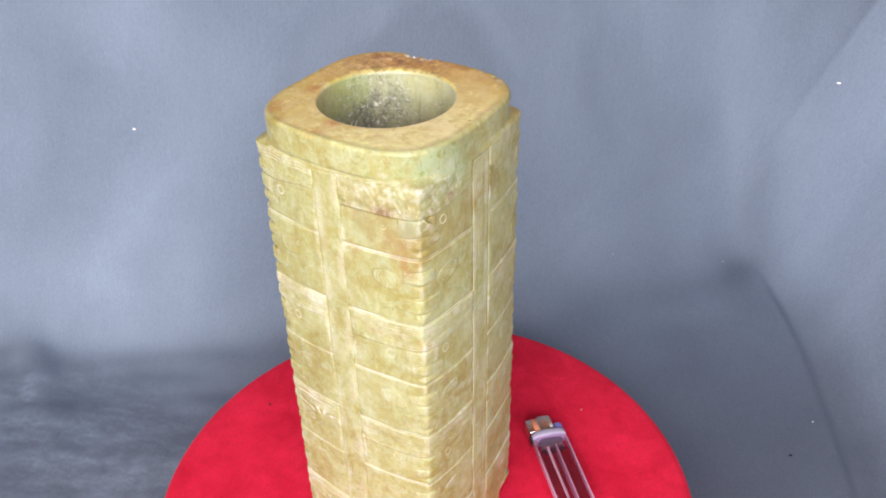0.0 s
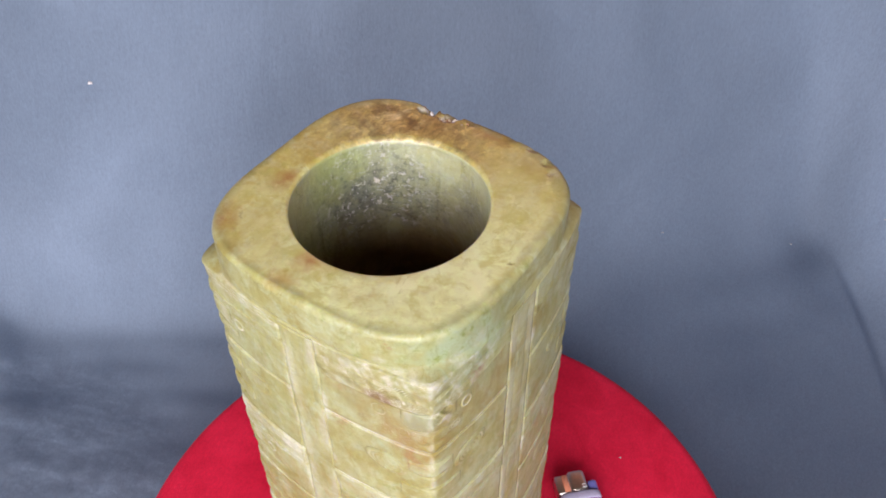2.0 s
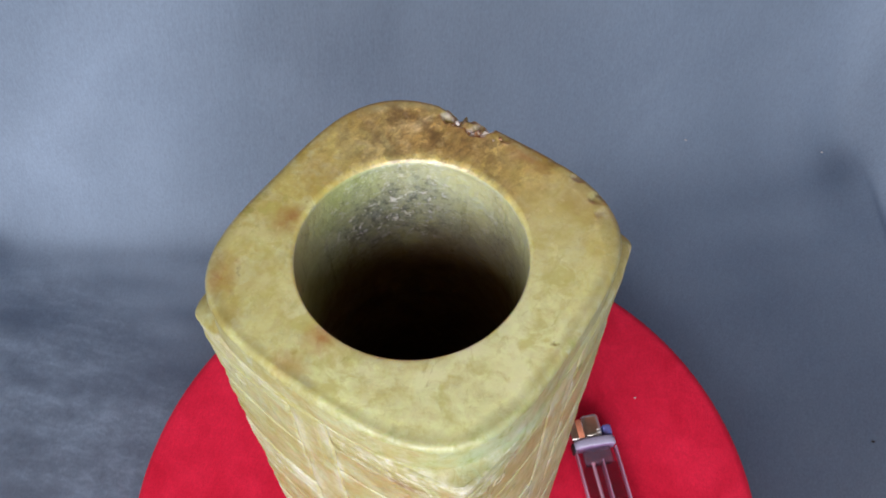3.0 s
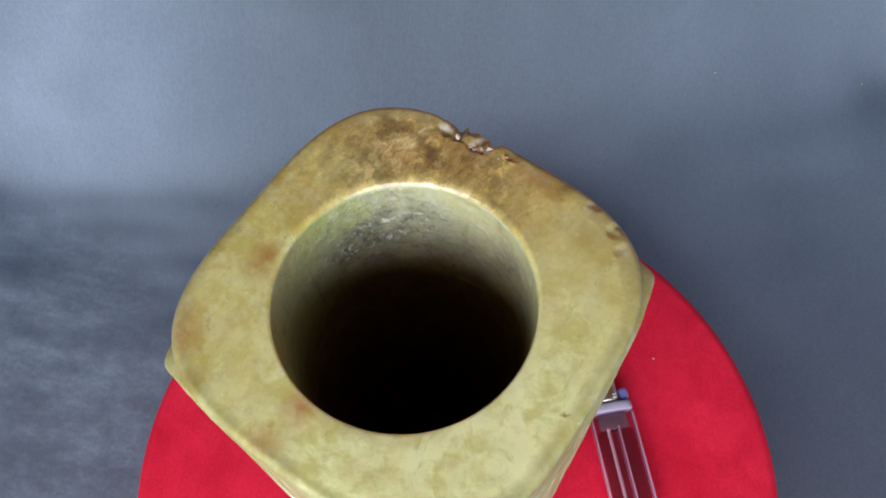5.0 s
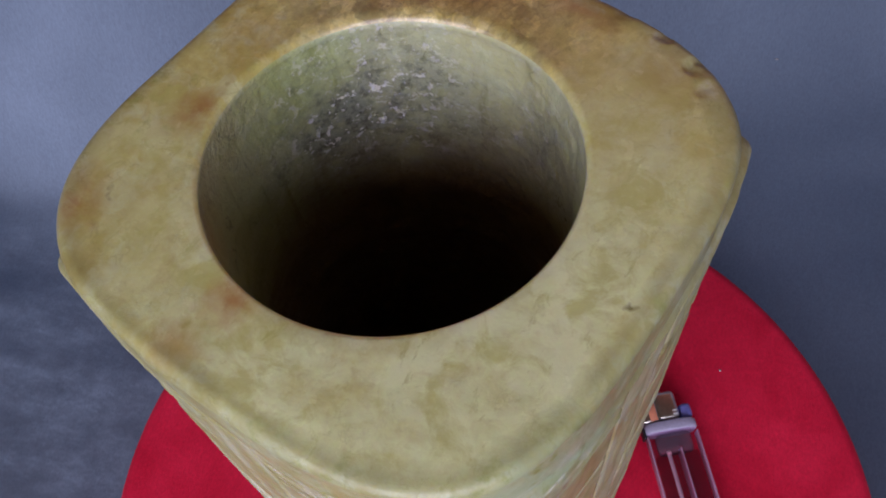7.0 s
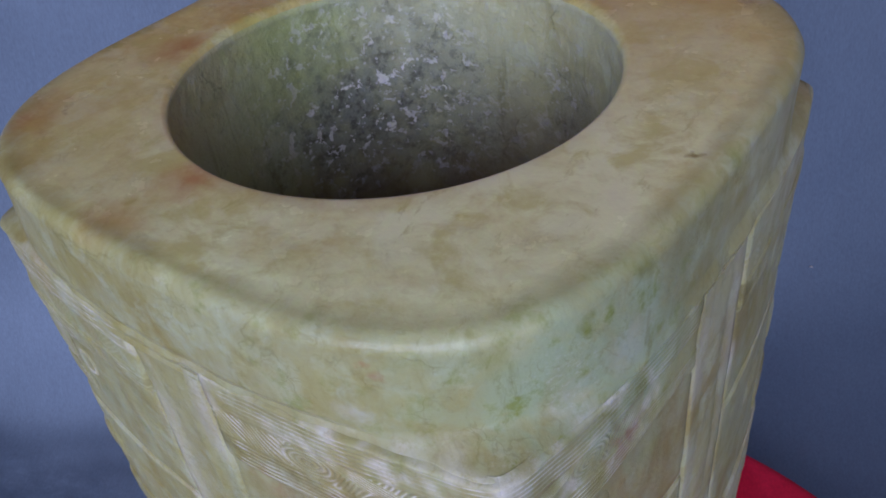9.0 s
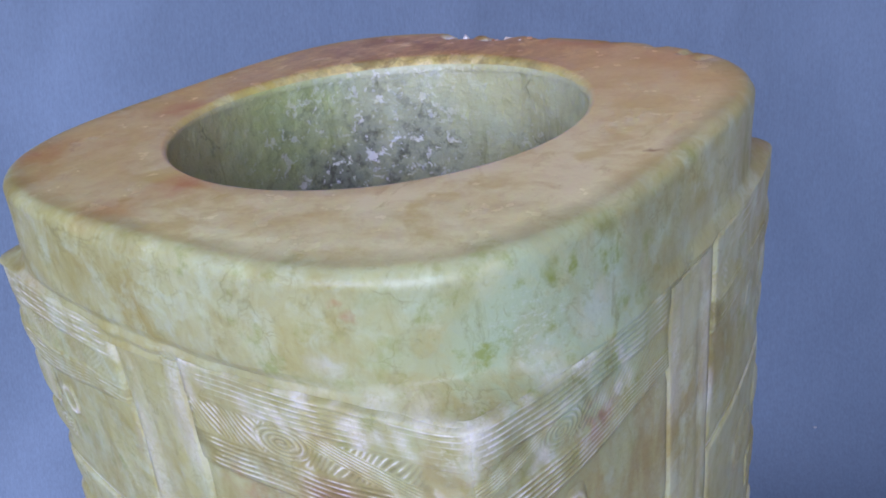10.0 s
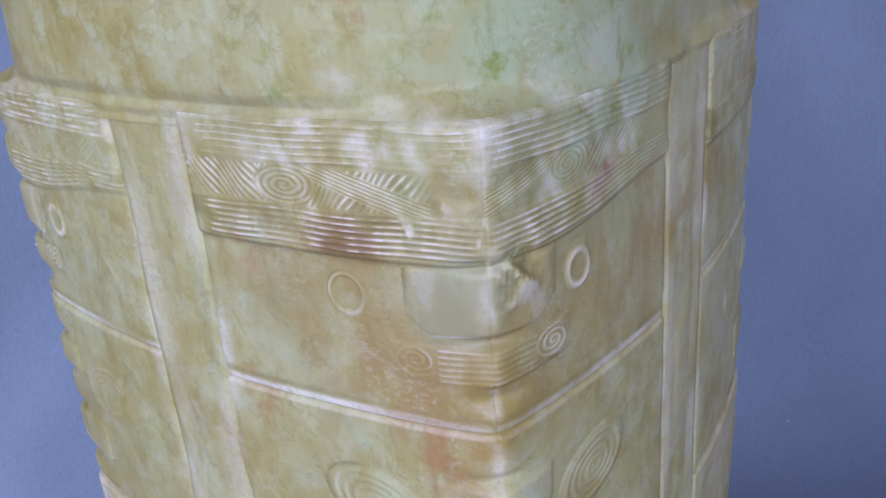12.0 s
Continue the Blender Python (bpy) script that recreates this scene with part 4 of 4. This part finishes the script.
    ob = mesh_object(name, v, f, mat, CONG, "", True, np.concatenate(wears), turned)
    index = np.zeros(len(f), dtype=np.int32)
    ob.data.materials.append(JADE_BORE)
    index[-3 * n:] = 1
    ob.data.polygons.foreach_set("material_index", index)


def build_bore():
    n = 360
    a = np.linspace(0, 2 * np.pi, n, endpoint=False)
    zs = np.concatenate([np.linspace(0.0, 1.0, 90), np.linspace(0.199, 0.0012, 70)])
    start = ZT - lip(a) + 0.0001
    rows = []
    for k, z in enumerate(zs):
        z = start * (1 - z) + 0.20 * z if k < 90 else np.full(n, z)
        ridge = 0.0016 * np.exp(-((z - 0.150) / 0.004) ** 2) + 0.0004 * np.exp(-((z - 0.215) / 0.002) ** 2)
        p = np.stack([np.cos(a) * 0.031, np.sin(a) * 0.031, z], -1)
        rough = np.minimum(1.0, (start - z) / 0.003)
        r = BORE_R - ridge + rough * (0.00022 * wobble(p, 300, 3) + 0.00012 * wobble(p, 1600, 2))
        rows.append(np.stack([np.cos(a) * r + BORE[0], np.sin(a) * r + BORE[1], z], -1))
    mesh_object("bore", np.concatenate(rows), grid_faces(len(zs), n, True), JADE_BORE, CONG, "rough-drilled round bore, shade painted dark below", True)


CONG = new("jade_cong")
CONG.matrix_world = pose(CX, CY, 0.0005, 0, 0, TURN)
tagged(CONG, "tall yellow-green carved jade cong tube with a chipped rim", "jade tube")
spin = Matrix.Rotation(-radians(TURN), 4, "Z")
CHIP = [tuple(spin @ (Vector(p) - Vector((CX, CY, 0)))) for p in ((0.0057, 0.0535, 0.2855), (0.0127, 0.0512, 0.2857), (0.0202, 0.0490, 0.2860))]


def build_crystals():
    rng = random.Random(4)
    for k in range(14):
        base = Vector(CHIP[0]).lerp(Vector(CHIP[2]), 0.075 * k + rng.uniform(-0.04, 0.04))
        size = 0.0011 if k == 0 else rng.uniform(0.0006, 0.0012)
        bm = bmesh.new()
        bmesh.ops.create_icosphere(bm, subdivisions=1, radius=size)
        for v in bm.verts:
            v.co = Vector((v.co.x * rng.uniform(0.5, 1.1), v.co.y * rng.uniform(0.5, 1.1), v.co.z * rng.uniform(0.5, 1.3)))
        out = Vector((base.x, base.y, 0)).normalized()
        ob = part("crystal", bm, WHITE if k == 0 else CRYSTAL if k in (1, 4, 5, 8, 9, 12) else RUST, CONG, smooth=False)
        ob.location = base - out * rng.uniform(0.0034, 0.0054) + Vector((0, 0, -0.0024 + (0.0013 if k == 0 else 0.0012 * k / 14)))
        ob.rotation_euler = (rng.uniform(0, 3), rng.uniform(0, 3), rng.uniform(0, 3))


build_core()
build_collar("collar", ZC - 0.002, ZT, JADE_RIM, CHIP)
build_collar("foot_collar", LEVELS[-1] + 0.001, 0.0, JADE, None)
build_bore()
build_crystals()
for level in range(len(LEVELS) - 1):
    for corner in range(4):
        fine = 2 if corner == 0 and level < 2 else 1 if (corner in (0, 1, 3) and level < 4) or corner == 0 else 0
        mask_block(level, corner, fine)

# ---- cigarette lighter lying on the stand ----


def oval(bm, z0, z1, rx, ry, n=28, inset=0.0):
    """An oval prism along z with rounded ends."""
    loops = []
    for z, k in ((z0, 1 - inset), (z0 + inset * rx, 1.0), (z1 - inset * rx, 1.0), (z1, 1 - inset)):
        loops.append([bm.verts.new((rx * k * math.copysign(abs(math.cos(t)) ** 0.6, math.cos(t)), ry * k * math.copysign(abs(math.sin(t)) ** 0.6, math.sin(t)), z)) for t in [2 * math.pi * i / n for i in range(n)]])
    for p, q in zip(loops, loops[1:]):
        for i in range(n):
            bm.faces.new((p[i], p[(i + 1) % n], q[(i + 1) % n], q[i]))
    bm.faces.new(loops[0][::-1])
    bm.faces.new(loops[-1])
    return bm


def build_lighter():
    root = new("cigarette_lighter")
    # local: z along the lighter towards its head, x across, y up from the stand
    axis = Vector((-0.413, 0.911, 0)).normalized()
    up = Vector((0, 0, 1))
    across = up.cross(axis) * 1.02
    m = Matrix((across, up, axis)).transposed().to_4x4()
    m.translation = Vector((0.1093, 0.0168, 0.0062))
    root.matrix_world = m
    tank = part("tank", oval(bmesh.new(), 0.0, 0.0598, 0.0118, 0.0058, inset=0.10), TANK, root, "clear purple plastic tank")
    part("fuel", oval(bmesh.new(), 0.0022, 0.0500, 0.0098, 0.0040, inset=0.08), FUEL, tank)
    part("valve_body", oval(bmesh.new(), 0.0505, 0.0592, 0.0080, 0.0035, inset=0.10), HAZE, tank)
    bm = bmesh.new()
    box(bm, -0.0019, -0.0013, -0.0040, 0.0046, 0.002, 0.052, 0.0002)
    part("partition", bm, EDGE, tank)
    # pale strips added in place of the bright refracted edges of the tank
    for x in (-0.0112, 0.0112):
        bm = bmesh.new()
        box(bm, x - 0.0004, x + 0.0004, -0.0030, 0.0030, 0.002, 0.0590, 0.0003)
        part("edge_gleam", bm, EDGE, tank)
    bm = bmesh.new()
    bmesh.ops.create_cone(bm, segments=12, radius1=0.0009, radius2=0.0009, depth=0.048, matrix=Matrix.Translation((0.0040, 0.0022, 0.027)))
    part("dip_tube", bm, LINT, tank)
    part("neck", oval(bmesh.new(), 0.0600, 0.0648, 0.0119, 0.0059, inset=0.06), LILAC, root, "lilac plastic neck")
    bm = bmesh.new()
    box(bm, 0.0040, 0.0126, -0.0044, 0.0048, 0.0650, 0.0768, 0.0012, 3)
    box(bm, -0.0055, 0.0048, -0.0046, 0.0052, 0.0650, 0.0790, 0.0024, 4)
    hood = part("hood", bm, STEEL, root, "stamped steel wind hood")
    # thin orange strip on the lower part of the hood
    bm = bmesh.new()
    box(bm, 0.0050, 0.0084, 0.00482, 0.00500, 0.0655, 0.0764, 0.00005, 1)
    part("stripe", bm, ORANGE, hood, "orange stripe")
    for z, h in ((0.0667, 0.0010), (0.0685, 0.0008)):
        bm = bmesh.new()
        box(bm, -0.0044, -0.0022, 0.00522, 0.00532, z, z + h, 0.00004, 1)
        part("marking", bm, LINT, hood)
    bm = bmesh.new()
    bmesh.ops.create_icosphere(bm, subdivisions=2, radius=0.0012, matrix=Matrix.Translation((0.0040, 0.0026, 0.0505)))
    part("valve_bead", bm, BEAD, tank)
    bm = bmesh.new()
    box(bm, -0.0115, -0.0060, -0.0038, 0.0034, 0.0650, 0.0722, 0.0018, 3)
    part("thumb_lever", bm, BLUE, root, "blue plastic thumb lever")
    bm = bmesh.new()
    box(bm, 0.0117, 0.0130, -0.0030, 0.0030, 0.0585, 0.0640, 0.0006)
    part("valve_dial", bm, BLACK, root)
    tagged(root, "clear purple disposable lighter lying on the red velvet", "lighter")


build_lighter()

# ---- lint ----


def lint(name, place, size, mat, label, seed):
    rng = random.Random(seed)
    bm = bmesh.new()
    bmesh.ops.create_icosphere(bm, subdivisions=2, radius=1)
    for v in bm.verts:
        v.co = Vector((v.co.x * size, v.co.y * size * 0.6, v.co.z * size * 0.5)) * rng.uniform(0.65, 1.2)
    ob = part(name, bm, mat)
    ob.location = place
    tagged(ob, label, "lint", "lint on the cloth")


def on_cloth(x, y):
    return (x, y, float(cloth_height(np.array([x]), np.array([y]))[0]) + 0.001)


lint("lint", on_cloth(-0.2850, 0.2289), 0.0020, LINT, "small white fluff stuck to the blue-grey cloth", 1)
lint("lint", on_cloth(0.2875, 0.4029), 0.0022, LINT, "small white fluff stuck to the blue-grey cloth", 2)
for k, (x, y) in enumerate(((0.1142, 0.3284), (0.2722, 0.3505), (0.2149, 0.3513), (0.2763, 0.1718))):
    lint("lint_speck", on_cloth(x, y), 0.0010, GREY, "tiny pale speck of lint on the blue-grey cloth", 3 + k)
lint("dark_speck", on_cloth(0.2583, 0.1393), 0.0013, BLACK, "tiny dark speck on the blue-grey cloth", 9)
lint("dark_speck", (-0.1200, 0.0705, 0.0006), 0.0010, BLACK, "tiny dark speck on the red velvet", 10)
lint("lint_speck", (0.1032, 0.1105, 0.0004), 0.0007, GREY, "tiny pale speck of lint on the red velvet", 11)
